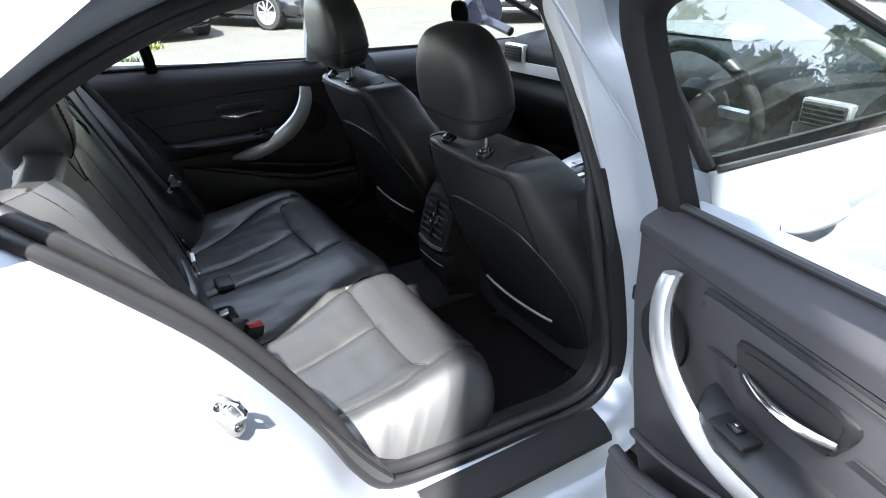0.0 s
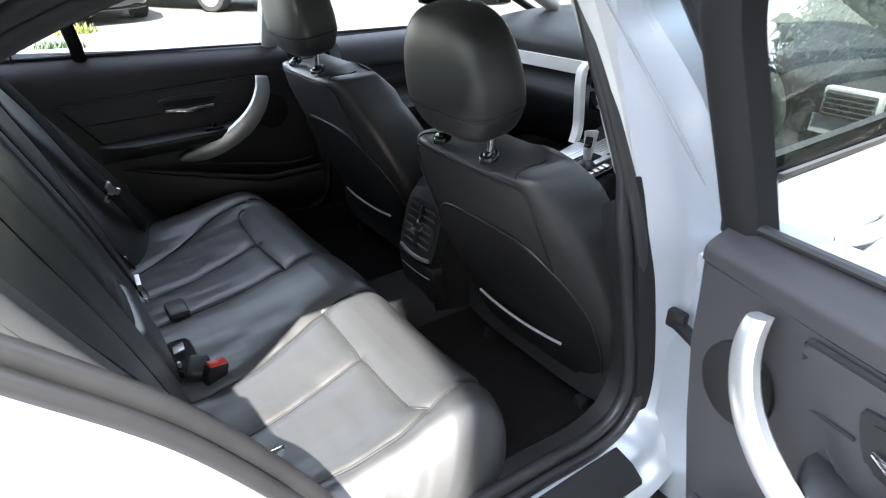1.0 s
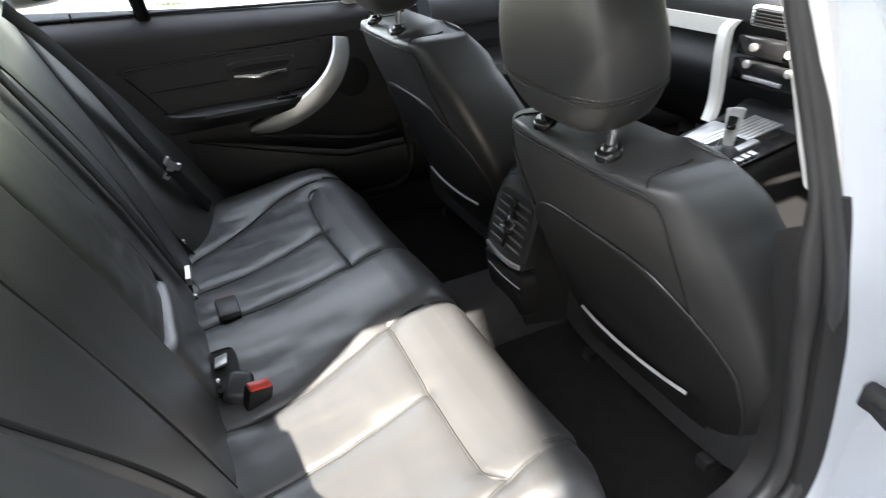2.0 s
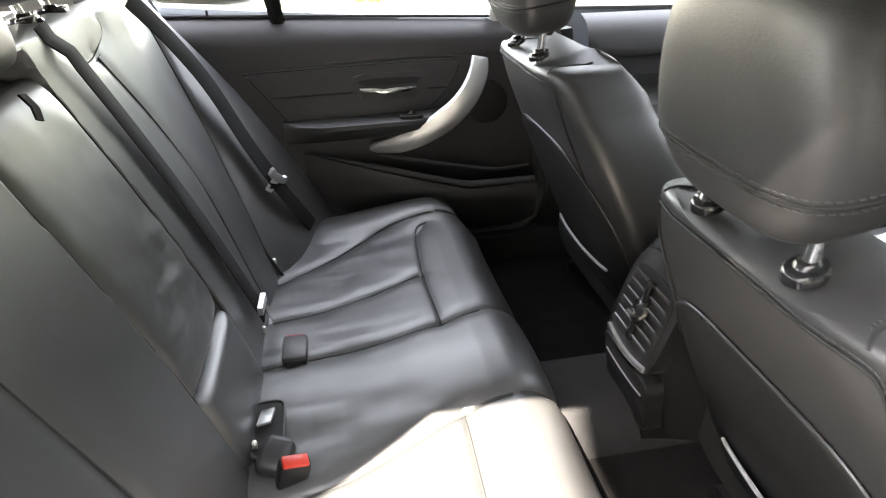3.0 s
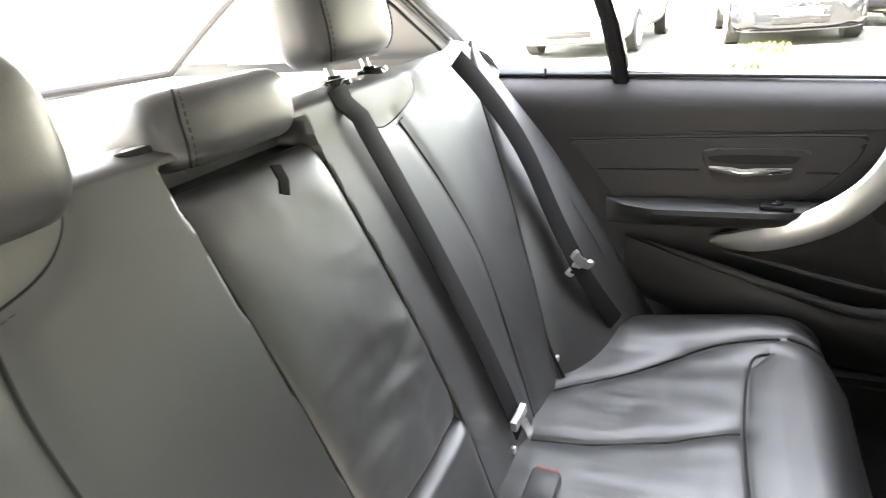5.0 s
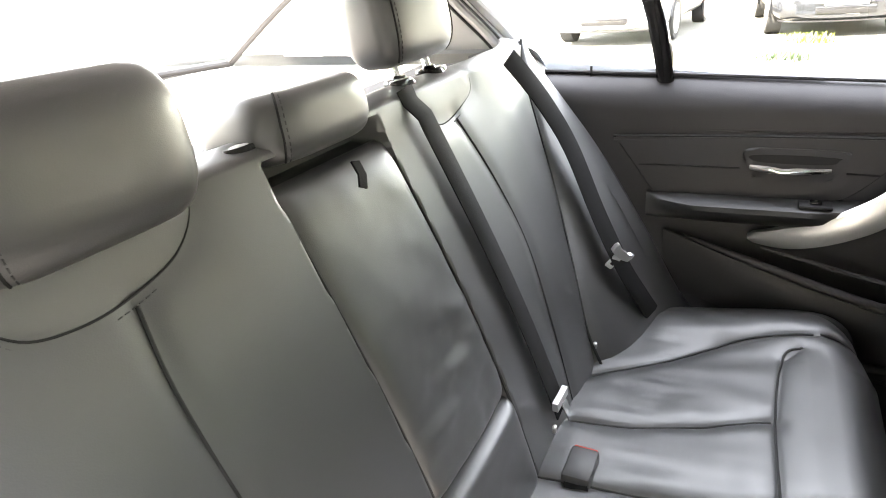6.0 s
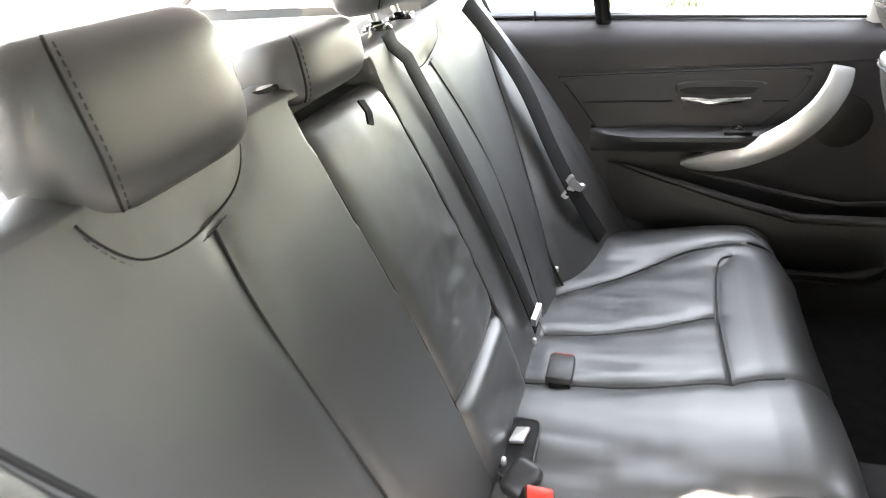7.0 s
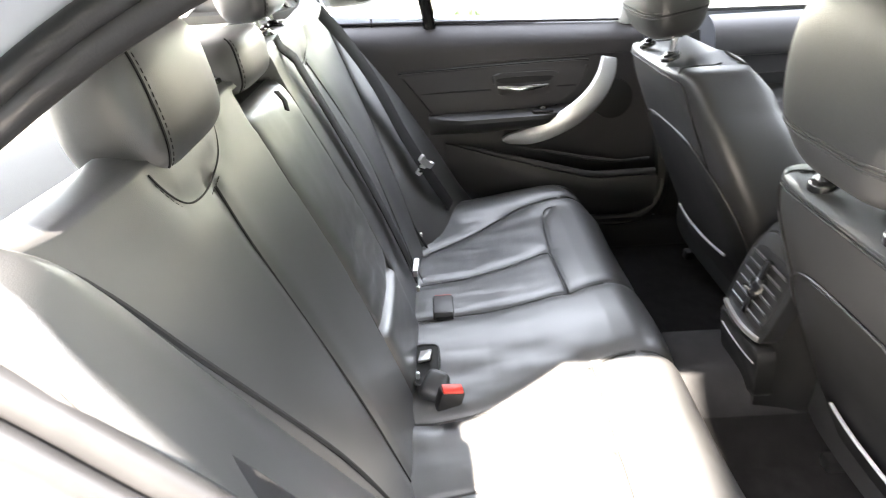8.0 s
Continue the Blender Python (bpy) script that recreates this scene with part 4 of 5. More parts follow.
def door_shell(ob, tw, glassmat, skin):
    """Outer skin, window frame, divider and panes of a rear door."""
    lo = smooth_path([(.70, .93), (.70, .75), (.675, .60), (.645, .48), (.58, .37), (.45, .33), (.30, .34), (.18, .39), (.10, .50), (.03, .64), (-.07, .80), (-.17, .92), (-.25, 1.0)], 50)
    part("door_skin", plate([tuple(p) for p in lo], lambda a, b, c: skin(a, c, b), -.05, -.115 , .004), SILVER, ob, "silver painted door skin")
    up = smooth_path([(.636, .92), (.636, 1.02), (.637, 1.12), (.636, 1.20), (.610, 1.25), (.53, 1.278), (.40, 1.29), (.20, 1.28), (.02, 1.24), (-.14, 1.18), (-.26, 1.115), (-.285, 1.07), (-.25, 1.00), (-.215, .97)], 60)
    if skin is tw:
        up = smooth_path([(.636, .92), (.636, 1.02), (.637, 1.12), (.636, 1.20), (.610, 1.25), (.53, 1.278), (.40, 1.29), (.20, 1.282), (.02, 1.262), (-.16, 1.232), (-.29, 1.198), (-.352, 1.168), (-.338, 1.142), (-.275, 1.072), (-.222, .992), (-.208, .966)], 60)
    def fr(u, h, k=0.0):
        # the frame leans inwards with height
        return tw(u, -.055 + .40 * max(0, h - .93) + k, h)
    rings = []
    for i, (u, h) in enumerate(up):
        d = up[min(i + 1, 59)] - up[max(i - 1, 0)]
        d = d / np.linalg.norm(d)
        nx, nz = -d[1], d[0]
        wide = float(interp(i / 59, [0, .22, .35, 1], [.034, .032, .024, .022] if skin is not tw else [.030, .026, .018, .014]))
        rings.append([fr(u + nx * wide * a, h + nz * wide * a, b) for a, b in ((-1, -.02), (-.9, .012), (-.5, .02), (.5, .02), (.9, .012), (1, -.02))])
    part("window_frame", loft(rings), PLASTIC if skin is not tw else PILLAR, ob, "black window frame" if skin is not tw else "pale grey inner window frame")
    # divider towards the fixed quarter pane
    part("window_divider", loft([[fr(u + a * .018, h, b) for a, b in ((-1, -.016), (-1, .012), (-.6, .018), (.6, .018), (1, .012), (1, -.016))] for u, h in ((.074, .945), (.068, 1.0), (.054, 1.08), (.030, 1.17), (.012, 1.235))]), GLOSS_BLACK, ob, "black window divider")
    g = []
    for q in np.linspace(0, 1, 10):
        h = .945 + .335 * q
        ua = float(interp(h, [.94, 1.0, 1.115, 1.18, 1.24, 1.28], [-.20, -.25, -.26, -.14, .02, .2]) if skin is not tw else interp(h, [.94, .99, 1.07, 1.142, 1.168, 1.20, 1.232, 1.262, 1.282], [-.19, -.222, -.275, -.338, -.350, -.29, -.16, .02, .20]))
        ub = float(interp(h, [.92, 1.02, 1.15, 1.235, 1.28], [.63, .63, .63, .61, .53]))
        g.append([fr(u, h, -.012) for u in np.linspace(ua, ub, 12)])
    pn = part("window_pane", loft(g, closed_ring=False), glassmat, ob, "clear side window")
    pn.visible_shadow = False
    part("window_seal", tube([tw(u, -.042, float(interp(u, [-.21, .1, .6, .83], [.975, .966, .947, .940]))) for u in np.linspace(-.21, .66, 30)], .007 if skin is not tw else .004, 8), RUBBER if skin is not tw else DOOR_PLASTIC, ob, "strip along the window sill")
    part("frame_seal", tube([fr(u, h, -.015) for u, h in smooth_path([(.672, .94), (.675, 1.05), (.676, 1.15), (.674, 1.21), (.65, 1.265), (.55, 1.30)], 24)], .009, 8), RUBBER, ob, "rubber seal along the window frame")
    part("lock_pin", tube([tw(-.09, -.04, .96), tw(-.09, -.04, .985)], .003, 8, up=(1, 0, 0)), PLASTIC, ob)


far_door = rear_door(far_map, "closed rear door with dark trim and an aluminium pull", "rear_door", [(.62, .36), (.74, .39), (.765, .55), (.765, .70), (.76, .875)], .73)
door_shell(far_door, far_map, GLASS, far_map)
near_door = rear_door(near_trim, "open rear door with dark trim and an aluminium pull", "rear_door", [(.50, .36), (.58, .40), (.635, .50), (.665, .62), (.69, .75), (.70, .87)], .60, .05, True)
door_shell(near_door, near_map, GLASS, near_trim)

# check strap between pillar and open door
strap_ = thing("door_check_strap", "black door check strap between pillar and open door", "door stop")
part("arm", strap([(.735, -.775, .665), (.715, -.83, .662), (.685, -.90, .655)], .024, .010, (1, 0, 0)), PLASTIC, strap_)
part("bracket", block((.02, .035, .035), (.74, -.772, .668), .005), PLASTIC, strap_)

hinge = part("hinge", block((.05, .05, .045), (.735, -.825, .80), .006), SILVER, near_door, "silver painted hinge")
part("hinge_pin", tube([(.715, -.85, .77), (.715, -.85, .83)], .010, 12, up=(1, 0, 0)), SILVER, hinge)

# ---- front doors ----
BLACK_SHELL = material("dark blue-black shell", (0.012, 0.014, 0.022), 0.2, vary=0.1, coat=0.6, rvary=0.05)


def front_door(s, label):
    ob = thing("front_door", label, "car door", "front doors")
    Yo = lambda z: float(interp(z, [.25, .45, .62, .70, .80, .88, .94, 1.30], [.86, .885, .895, .898, .888, .878, .86, .68]))
    g = []
    for x in np.linspace(.765, 1.95, 30):
        zt = .948 - .02 * (x - .8)
        g.append([(x, s * (Yo(z) - (.012 * math.exp(-((z - (.775 + .03 * (x - 1))) / .012) ** 2))), z) for z in np.linspace(.24, zt, 40)])
    part("door_skin", loft(g, closed_ring=False), SILVER, ob, "silver painted door skin")
    part("door_end", loft([[(.767, s * (.75 + (Yo(z) - .75) * q), z) for z in np.linspace(.24, .945, 20)] for q in np.linspace(0, 1, 4)], closed_ring=False), SILVER, ob, "painted shut face of the door")
    part("belt_trim", strap([(x, s * (Yo(.945) + .002), .952 - .02 * (x - .8)) for x in np.linspace(.785, 1.95, 20)], .009, .008, (0, 0, 1)), RUBBER, ob, "matt black window trim")
    g = []
    for q in np.linspace(0, 1, 10):
        z = .945 + .36 * q
        xa = .79 - .12 * q
        xb = 1.93 - .88 * q
        g.append([(x, s * (Yo(z) - .022), z - .02 * (x - .8) * (1 - q)) for x in np.linspace(xa, xb, 12)])
    pn = part("window_pane", loft(g, closed_ring=False), TINTED if s < 0 else GLASS, ob, "clear front side window")
    pn.visible_shadow = False
    fr = [g[0][0]] + [r[0] for r in g[1:]] + list(g[-1][1:]) + [r[-1] for r in g[::-1][1:]]
    part("window_frame", tube(fr, .020, 8, squash=.7), PLASTIC, ob, "black window frame")
    hd = smooth_path([(.985, .0, .802), (1.01, .028, .806), (1.08, .036, .808), (1.15, .028, .806), (1.175, .0, .802)], 20)
    part("door_handle", tube([(x, s * (Yo(.80) - .004 + y), z) for x, y, z in hd], .014, 10, squash=1.2), SILVER, ob, "silver pull handle")
    if s > 0:
        mir = part("door_mirror", loft([[(1.56 + a * k, 1.02 + d, 1.045 + b * k) for a, b in superround(28, .105, .062, 3)] for k, d in ((.55, .14), (.9, .11), (1.0, .05), (1.0, .0), (.94, -.008))]), BLACK_SHELL, ob, "black door mirror")
        part("mirror_glass", loft([[(1.449, 1.06 + a, 1.045 + b) for a, b in superround(24, .075 * k, .05 * k, 3)] for k in (1, .5)]), CHROME, mir)
        part("mirror_foot", tube([(1.60, .86, .965), (1.58, .95, .99), (1.56, 1.02, 1.01)], .022, 8), BLACK_SHELL, mir)
    # inner trim
    g = []
    for x in np.linspace(.86, 1.95, 24):
        g.append([(x, s * y, z) for y, z in smooth_path([(.80, .945), (.76, .93), (.735, .90), (.725, .85), (.735, .83), (.735, .72), (.70, .70), (.675, .685), (.70, .63), (.735, .60), (.735, .50), (.66, .48), (.66, .40), (.74, .30)], 40)])
    part("door_panel", loft(g, closed_ring=False), DOOR_PLASTIC, ob, "dark moulded inner door panel")
    part("trim_strip", strap([(x, s * .7305, .775 + .01 * (x - .9)) for x in np.linspace(.92, 1.8, 20)], .03, .008, (0, 0, 1)), PLASTIC, ob)
    part("inner_handle", strap([(x, s * .722, .79 - .01 * (x - 1.3)) for x in np.linspace(1.40, 1.54, 8)], .016, .006, (0, 0, 1)), CHROME, ob, "chrome inner lever")
    return ob


front_door(-1, "closed silver front door with a pull handle")
front_door(1, "closed front door with dark inner trim")

# ---- centre console, dashboard and steering wheel ----
console = thing("centre_console", "dark centre console with rear air vents and a gear selector", "console")
secs = []
for x in np.linspace(.672, 1.50, 40):
    zt = float(interp(x, [.672, .695, .725, .82, .98, 1.02, 1.10, 1.25, 1.42, 1.50], [.60, .668, .704, .706, .700, .65, .625, .640, .67, .70]))
    hw = float(interp(x, [.68, .75, .95, 1.1, 1.5], [.074, .082, .095, .125, .14]))
    secs.append([(x, -.040 + b * hw, .30 + (zt - .30) * (c + 1) / 2) for b, c in superround(36, 1, 1, 7)])
part("console_body", loft(secs), PLASTIC, console, "black console body")
part("armrest_lid", block((.24, .165, .035), (.87, -.04, .722), .014), LEATHER_SMOOTH, console, "black padded armrest lid")


def vm(a, b, c):
    # face of the rear vents, leaning forward towards the top
    return Vector((.664 + .30 * (b - .50) - c, -.052 + a * .86, b + .030))


bez = part("vent_bezel", plate(smooth_path([(-.090, .495), (-.092, .60), (-.070, .648), (.0, .655), (.070, .648), (.092, .60), (.090, .495), (.06, .482), (.0, .478), (-.06, .482)], 50, closed=True), vm, .012, -.02, .005), VENT_GREY, console, "dark satin vent surround")
# closed near-black plate behind the slats, in place of the vent's inner shade
part("vent_shade", plate(smooth_path([(-.070, .510), (-.072, .60), (-.060, .622), (.0, .626), (.060, .622), (.072, .60), (.070, .510), (.0, .502)], 40, closed=True), vm, .0135, .0, .0), SHADOW, bez, "near-black plate painted as the shaded vent opening")
part("chrome_trim", strap([vm(a, .492 - .010 * (1 - (a / .085) ** 2), .014) for a in np.linspace(-.078, .078, 20)], .009, .007, (0, 0, 1)), ALU, bez, "satin metal trim below the vents")
for side in (-1, 1):
    for i in range(6):
        part("slat", strap([vm(side * a, .517 + i * .0185, .017) for a in np.linspace(.012, .066, 6)], .0028, .010, (1, 0, .5)), SLAT, bez)
part("vent_divider", block((.012, .014, .115), tuple(vm(0, .562, .018)), .003, pose(0, 0, 0, 0, 13, 0)), GLOSS_BLACK, bez)
part("vent_wheel", loft([[vm(.0 + r * math.cos(t), .562 + r * math.sin(t), .020 + d) for t in np.linspace(0, 2 * math.pi, 18, endpoint=False)] for r, d in ((.024, -.006), (.024, .0), (.019, .006), (.010, .009))]), GLOSS_BLACK, bez, "round black vent control")
part("wheel_tab", block((.008, .016, .010), tuple(vm(.012, .556, .030)), .003, pose(0, 0, 0, 0, 13, 0)), CHROME, bez, "bright thumb tab")


def cover_face(a, b, c):
    # face of the console below the vents, drawn forward towards the floor
    return Vector((.650 + .16 * (.47 - b) - c, -.052 + a * .86, b + .030))


part("lower_cover", plate(smooth_path([(-.090, .468), (.0, .460), (.090, .468), (.088, .40), (.078, .352), (.0, .345), (-.078, .352), (-.088, .40)], 40, closed=True), cover_face, .004, -.03, .006), PLASTIC, console, "black cover below the vents")
part("cover_trim", tube([cover_face(a, .436 - .006 * (1 - (a / .08) ** 2), .006) for a in np.linspace(-.078, .078, 16)], .0017, 6, up=(1, 0, 0)), ALU, console, "thin metal line")
part("selector_plate", block((.30, .20, .012), (1.27, -.06, .645), .008, pose(0, 0, 0, 0, -8, 0)), GLOSS_BLACK, console, "gloss black selector surround")
part("selector_tray", block((.22, .085, .012), (1.24, -.012, .649), .008, pose(0, 0, 0, 0, -8, 8)), ALU, console, "pale metal tray beside the selector")
part("selector_frame", block((.17, .085, .010), (1.24, -.075, .651), .005, pose(0, 0, 0, 0, -8, 0)), ALU, console, "pale metal frame round the gear selector")
part("selector_panel", block((.13, .05, .010), (1.235, -.075, .655), .004, pose(0, 0, 0, 0, -8, 0)), GLOSS_BLACK, console)
for i in range(7):
    part("ribbed_trim", block((.20, .007, .006), (1.32, -.02 - i * .0125, .668), .002, pose(0, 0, 0, 0, -8, 0)), ALU, console, "ribbed metal trim")
for i in range(4):
    part("button", block((.016, .02, .008), (1.20 + i * .022, -.145, .646 + i * .003), .002, pose(0, 0, 0, 0, -8, 0)), ALU, console)
lever = part("gear_selector", tube(smooth_path([(1.222, -.108, .652), (1.228, -.104, .668), (1.240, -.095, .695), (1.254, -.086, .722), (1.262, -.080, .742), (1.264, -.078, .748)], 24), list(interp(np.linspace(0, 1, 24), [0, .25, .6, .85, .95, 1], [.010, .012, .019, .021, .016, .006])), 16, squash=.8, up=(1, .6, -.5)), PALE_TRIM, console, "pale gear selector")
part("selector_cap", block((.010, .022, .032), (1.234, -.098, .722), .004, pose(0, 0, 0, 0, 28, 25)), GLOSS_BLACK, lever, "gloss black inset of the selector")
part("selector_gaiter", loft([[(1.222 + r * math.cos(t), -.108 + r * math.sin(t), z) for t in np.linspace(0, 2 * math.pi, 18, endpoint=False)] for r, z in ((.030, .652), (.026, .662), (.014, .672))]), RUBBER, lever)
part("console_wing", loft([[(x + .012 * a, y + .014 * b, z) for a, b in ((-1, -1), (-1, 1), (1, 1), (1, -1))] for x, y, z in smooth_path([(1.37, .085, .650), (1.405, .105, .69), (1.42, .122, .76), (1.43, .135, .82), (1.445, .145, .865), (1.475, .15, .885)], 24)]), PALE_TRIM, console, "pale trim strip rising from console to dashboard")

dash = thing("dashboard", "dark dashboard with air vents and a pale lower trim strip", "dashboard")
rg = []
for y in np.linspace(-.74, .74, 50):
    bulge = .06 * math.exp(-((y + .37) / .20) ** 2)
    rg.append([(x, y, z + (bulge * .6 if z > .85 else 0)) for x, z in smooth_path([(2.02, .985), (1.80, .985), (1.60, .970), (1.505, .945), (1.485, .91), (1.495, .85), (1.50, .80), (1.475, .75), (1.50, .68), (1.58, .58), (1.66, .50), (2.0, .45)], 34)])
part("dash_body", loft(rg), PLASTIC, dash, "black soft dashboard", angle=60)
part("trim_strip", strap([(1.483, y, .865 - .02 * abs(y)) for y in np.linspace(.16, .72, 24)], .045, .010, (0, 0, 1)), PALE_TRIM, dash, "pale satin trim strip")
part("trim_strip", strap([(1.483, y, .865 - .02 * abs(y)) for y in np.linspace(-.72, -.58, 8)], .045, .010, (0, 0, 1)), ALU, dash, "pale satin trim strip")


def dash_vent(y, w, h, z):
    v = part("air_vent", block((.03, w, h), (1.484, y, z), .008), ALU, dash, "silver framed air vent")
    # near-black block painted as the shade inside the vent
    part("vent_shade", block((.012, w * .86, h * .80), (1.469, y, z), .004), SHADOW, v)
    for i in range(5):
        part("slat", block((.010, w * .84, .004), (1.463, y, z - h * .32 + i * h * .16), .001), PLASTIC, v)


dash_vent(.005, .19, .052, .905)
dash_vent(-.66, .13, .075, .908)
dash_vent(.66, .13, .075, .908)
radio = part("radio", block((.03, .20, .050), (1.472, .014, .834), .006), GLOSS_BLACK, dash, "gloss black radio panel")
part("climate_panel", block((.03, .20, .058), (1.468, .014, .772), .006), GLOSS_BLACK, dash, "gloss black climate panel")
for y, z in ((.058, .834), (-.046, .834), (.068, .790), (-.056, .790)):
    part("knob", loft([[(1.455 - dx, y + r * math.cos(t), z + r * math.sin(t)) for t in np.linspace(0, 2 * math.pi, 20, endpoint=False)] for r, dx in ((.0105, 0), (.0105, .006), (.008, .009))]), PALE_TRIM, dash, "metal rotary knob")
for i in range(6):
    part("button", block((.008, .020, .010), (1.450, -.032 + i * .0185, .758), .002), STRAP_GREY, dash)

wheel = thing("steering_wheel", "black leather steering wheel with silver spokes", "steering wheel")
wm = pose(1.36, -.37, .90, 0, -24, 0)
part("rim", tube([wm @ Vector((0, .182 * math.cos(t), .182 * math.sin(t))) for t in np.linspace(0, 2 * math.pi, 56, endpoint=False)], .017, 12, closed=True, up=(1, 0, 0)), LEATHER_SMOOTH, wheel)
part("hub", loft([[wm @ Vector((-d, a, b)) for a, b in superround(28, r, r * .85, 2.6)] for d, r in ((-.03, .075), (.02, .075), (.035, .05))]), PLASTIC, wheel)
for e in ((.16, .0), (-.16, .0), (.0, -.16)):
    part("spoke", strap([tuple(wm @ Vector((-.01, e[0] * q, e[1] * q))) for q in (.3, .6, 1.05)], .030, .014, tuple(wm.to_3x3() @ Vector((0, e[1], e[0])))), ALU, wheel, "silver spoke")
part("column", tube([wm @ Vector((.02, 0, 0)), wm @ Vector((.30, 0, -.02))], .045, 14, up=(0, 1, 0)), PLASTIC, wheel)
# ---- seat belts and buckles ----
def back_at(y, z, w=0.0):
    return Vector((back_x(z) + .012 * math.sin(max(0, min(1, (z - .45) / .55)) * math.pi) + w, y, z))


mid_belt = thing("seat_belt", "black woven centre seat belt with a metal tongue", "seat belt")
part("webbing", strap([back_at(float(interp(z, [.50, .6, .8, 1.0, 1.05], [.212, .20, .178, .157, .15])), z, .014 if z < 1.03 else .0) for z in np.linspace(.49, 1.055, 30)], .046, .003, (0, 1, 0)), BELT, mid_belt)
part("tongue", strap([(.012, .180, .521), (.014, .202, .524), (.016, .226, .527)], .018, .010, (0, 0, 1)), ALU, mid_belt, "pale tongue with a slot for the belt")
part("latch_plate", strap([(.016, .207, .522), (.022, .214, .500), (.028, .220, .478)], .022, .003, (0, 1, 0)), CHROME, mid_belt, "steel latch plate")

far_belt = thing("seat_belt", "black woven seat belt over a side bolster with a steel tongue", "seat belt")
_fb = smooth_path([(-.20, .525, 1.035), (-.150, .560, .955), (-.095, .585, .85), (-.032, .577, .71), (.027, .565, .60), (.065, .592, .52), (.085, .62, .47)], 40)
part("webbing", strap([(x + .022, y - .012, z + .012) for x, y, z in _fb], .046, .003, (.3, 1, .3)), BELT, far_belt)
_tm = Matrix(((.45, .62, .64, .040), (.60, .32, -.73, .552), (-.66, .71, -.23, .648), (0, 0, 0, 1)))
_tm = Matrix.LocRotScale(_tm.translation, _tm.to_3x3().to_quaternion(), None)


def tongue_bar(m):
    """The moulded grip of a tongue: a bar with two hooked ends and a toothed edge, lying in the local x-y plane."""
    rim = [(-.030, .006), (-.027, .014), (-.020, .012), (-.016, .006), (-.008, .009), (0, .006), (.008, .009), (.016, .006), (.020, .012), (.027, .014), (.030, .006), (.027, -.006), (.012, -.010), (-.012, -.010), (-.027, -.006)]
    return plate(rim, lambda a, b, c: m @ Vector((a, b, c)), .005, -.005, .0015)


tg = part("tongue", tongue_bar(_tm @ pose(0, 0, .004)), ALU, far_belt, "pale moulded tongue with hooked ends")
part("latch_plate", plate([(-.011, -.008), (.011, -.008), (.011, -.036), (.008, -.040), (-.008, -.040), (-.011, -.036)], lambda a, b, c: _tm @ Vector((a, b, c)), .0065, .0025, .001), LATCH, tg, "bright latch plate")
# near-black plate on top paints the dark of the slot; no hole is cut
part("slot_shade", plate([(-.005, -.024), (.005, -.024), (.005, -.031), (-.005, -.031)], lambda a, b, c: _tm @ Vector((a, b, c)), .0070, .0050, 0), SHADOW, tg)

near_belt = thing("seat_belt_anchor", "black seat belt anchor between cushion and side bolster", "seat belt")
part("webbing", strap(smooth_path([(.068, -.482, .505), (.076, -.478, .49), (.088, -.474, .472)], 10), .040, .003, (.3, -1, .3)), BELT, near_belt)
part("anchor", block((.03, .012, .02), (.095, -.47, .478), .003), CHROME, near_belt)


def buckle(m, label, shell=PLASTIC):
    """Its body stands along the local z, with the red button on top."""
    ob = thing("seat_belt_buckle", label, "buckle", "rear buckles")
    for nm, bm, mt, lab in (("body", block((.026, .046, .072), (0, 0, 0), .006), shell, ""), ("release_button", block((.021, .039, .010), (0, 0, .0345), .003), RED, "red release button")):
        bmesh.ops.transform(bm, matrix=m, verts=bm.verts)
        part(nm, bm, mt, ob, lab)
    st = [tuple(m @ Vector(p)) for p in ((0, 0, -.030), (-.004, .003, -.040), (-.012, .008, -.046))]
    part("stalk", strap(st, .036, .006, tuple(m.to_3x3() @ Vector((0, 1, 0)))), BELT, ob)
    return ob


buckle(pose(.074, -.172, .456, -14, 6, -78), "black buckle with a red button standing on the bench")
buckle(pose(.072, .118, .466, 90, 0, 180) @ pose(0, 0, 0, 0, 0, 90), "grey buckle lying flat in the bench cushion", GREY_PLASTIC)
slot = thing("buckle_slot", "slot in the bench, its shaded hollow a black slab, with a stowed pale buckle tongue", "slot")
# solid near-black slab painted as the shade in the hollow
part("opening", loft([[(.036 + a, -.080 + b, z) for a, b in superround(28, rx, ry, 5)] for rx, ry, z in ((.024, .060, .440), (.024, .060, .4722), (.020, .056, .4726))]), SHADOW, slot)
part("rim", tube([(.036 + a, -.080 + b, .4725) for a, b in superround(32, .0245, .0605, 5)], .0026, 6, closed=True), LEATHER_SMOOTH, slot, "leather rim")
part("tongue", block((.024, .040, .006), (.033, -.062, .479), .002, pose(0, 0, 0, -10, -14, -4)), ALU, slot, "pale tongue in the slot")
part("boot", block((.046, .062, .034), (.050, -.136, .466), .013, pose(0, 0, 0, 14, 8, -24), seg=3), RUBBER, slot, "crumpled black boot")

# small fittings on the backrest
for y, z in ((.162, .482), (.440, .475), (-.435, .485), (-.12, .47)):
    an = thing("anchor_cap", "small pale child seat anchor cap on the bench", "anchor cap", "anchor caps")
    part("cap", block((.008, .010, .014), tuple(back_at(y, z + .01, .018)), .003), ALU, an)
tab = thing("pull_tab", "black fabric pull tab at the top of the armrest", "tab")
part("tab", strap([back_at(-.040, 1.004, .016), back_at(-.045, .990, .022), back_at(-.052, .976, .020)], .014, .003, (0, 1, 0)), BELT, tab)

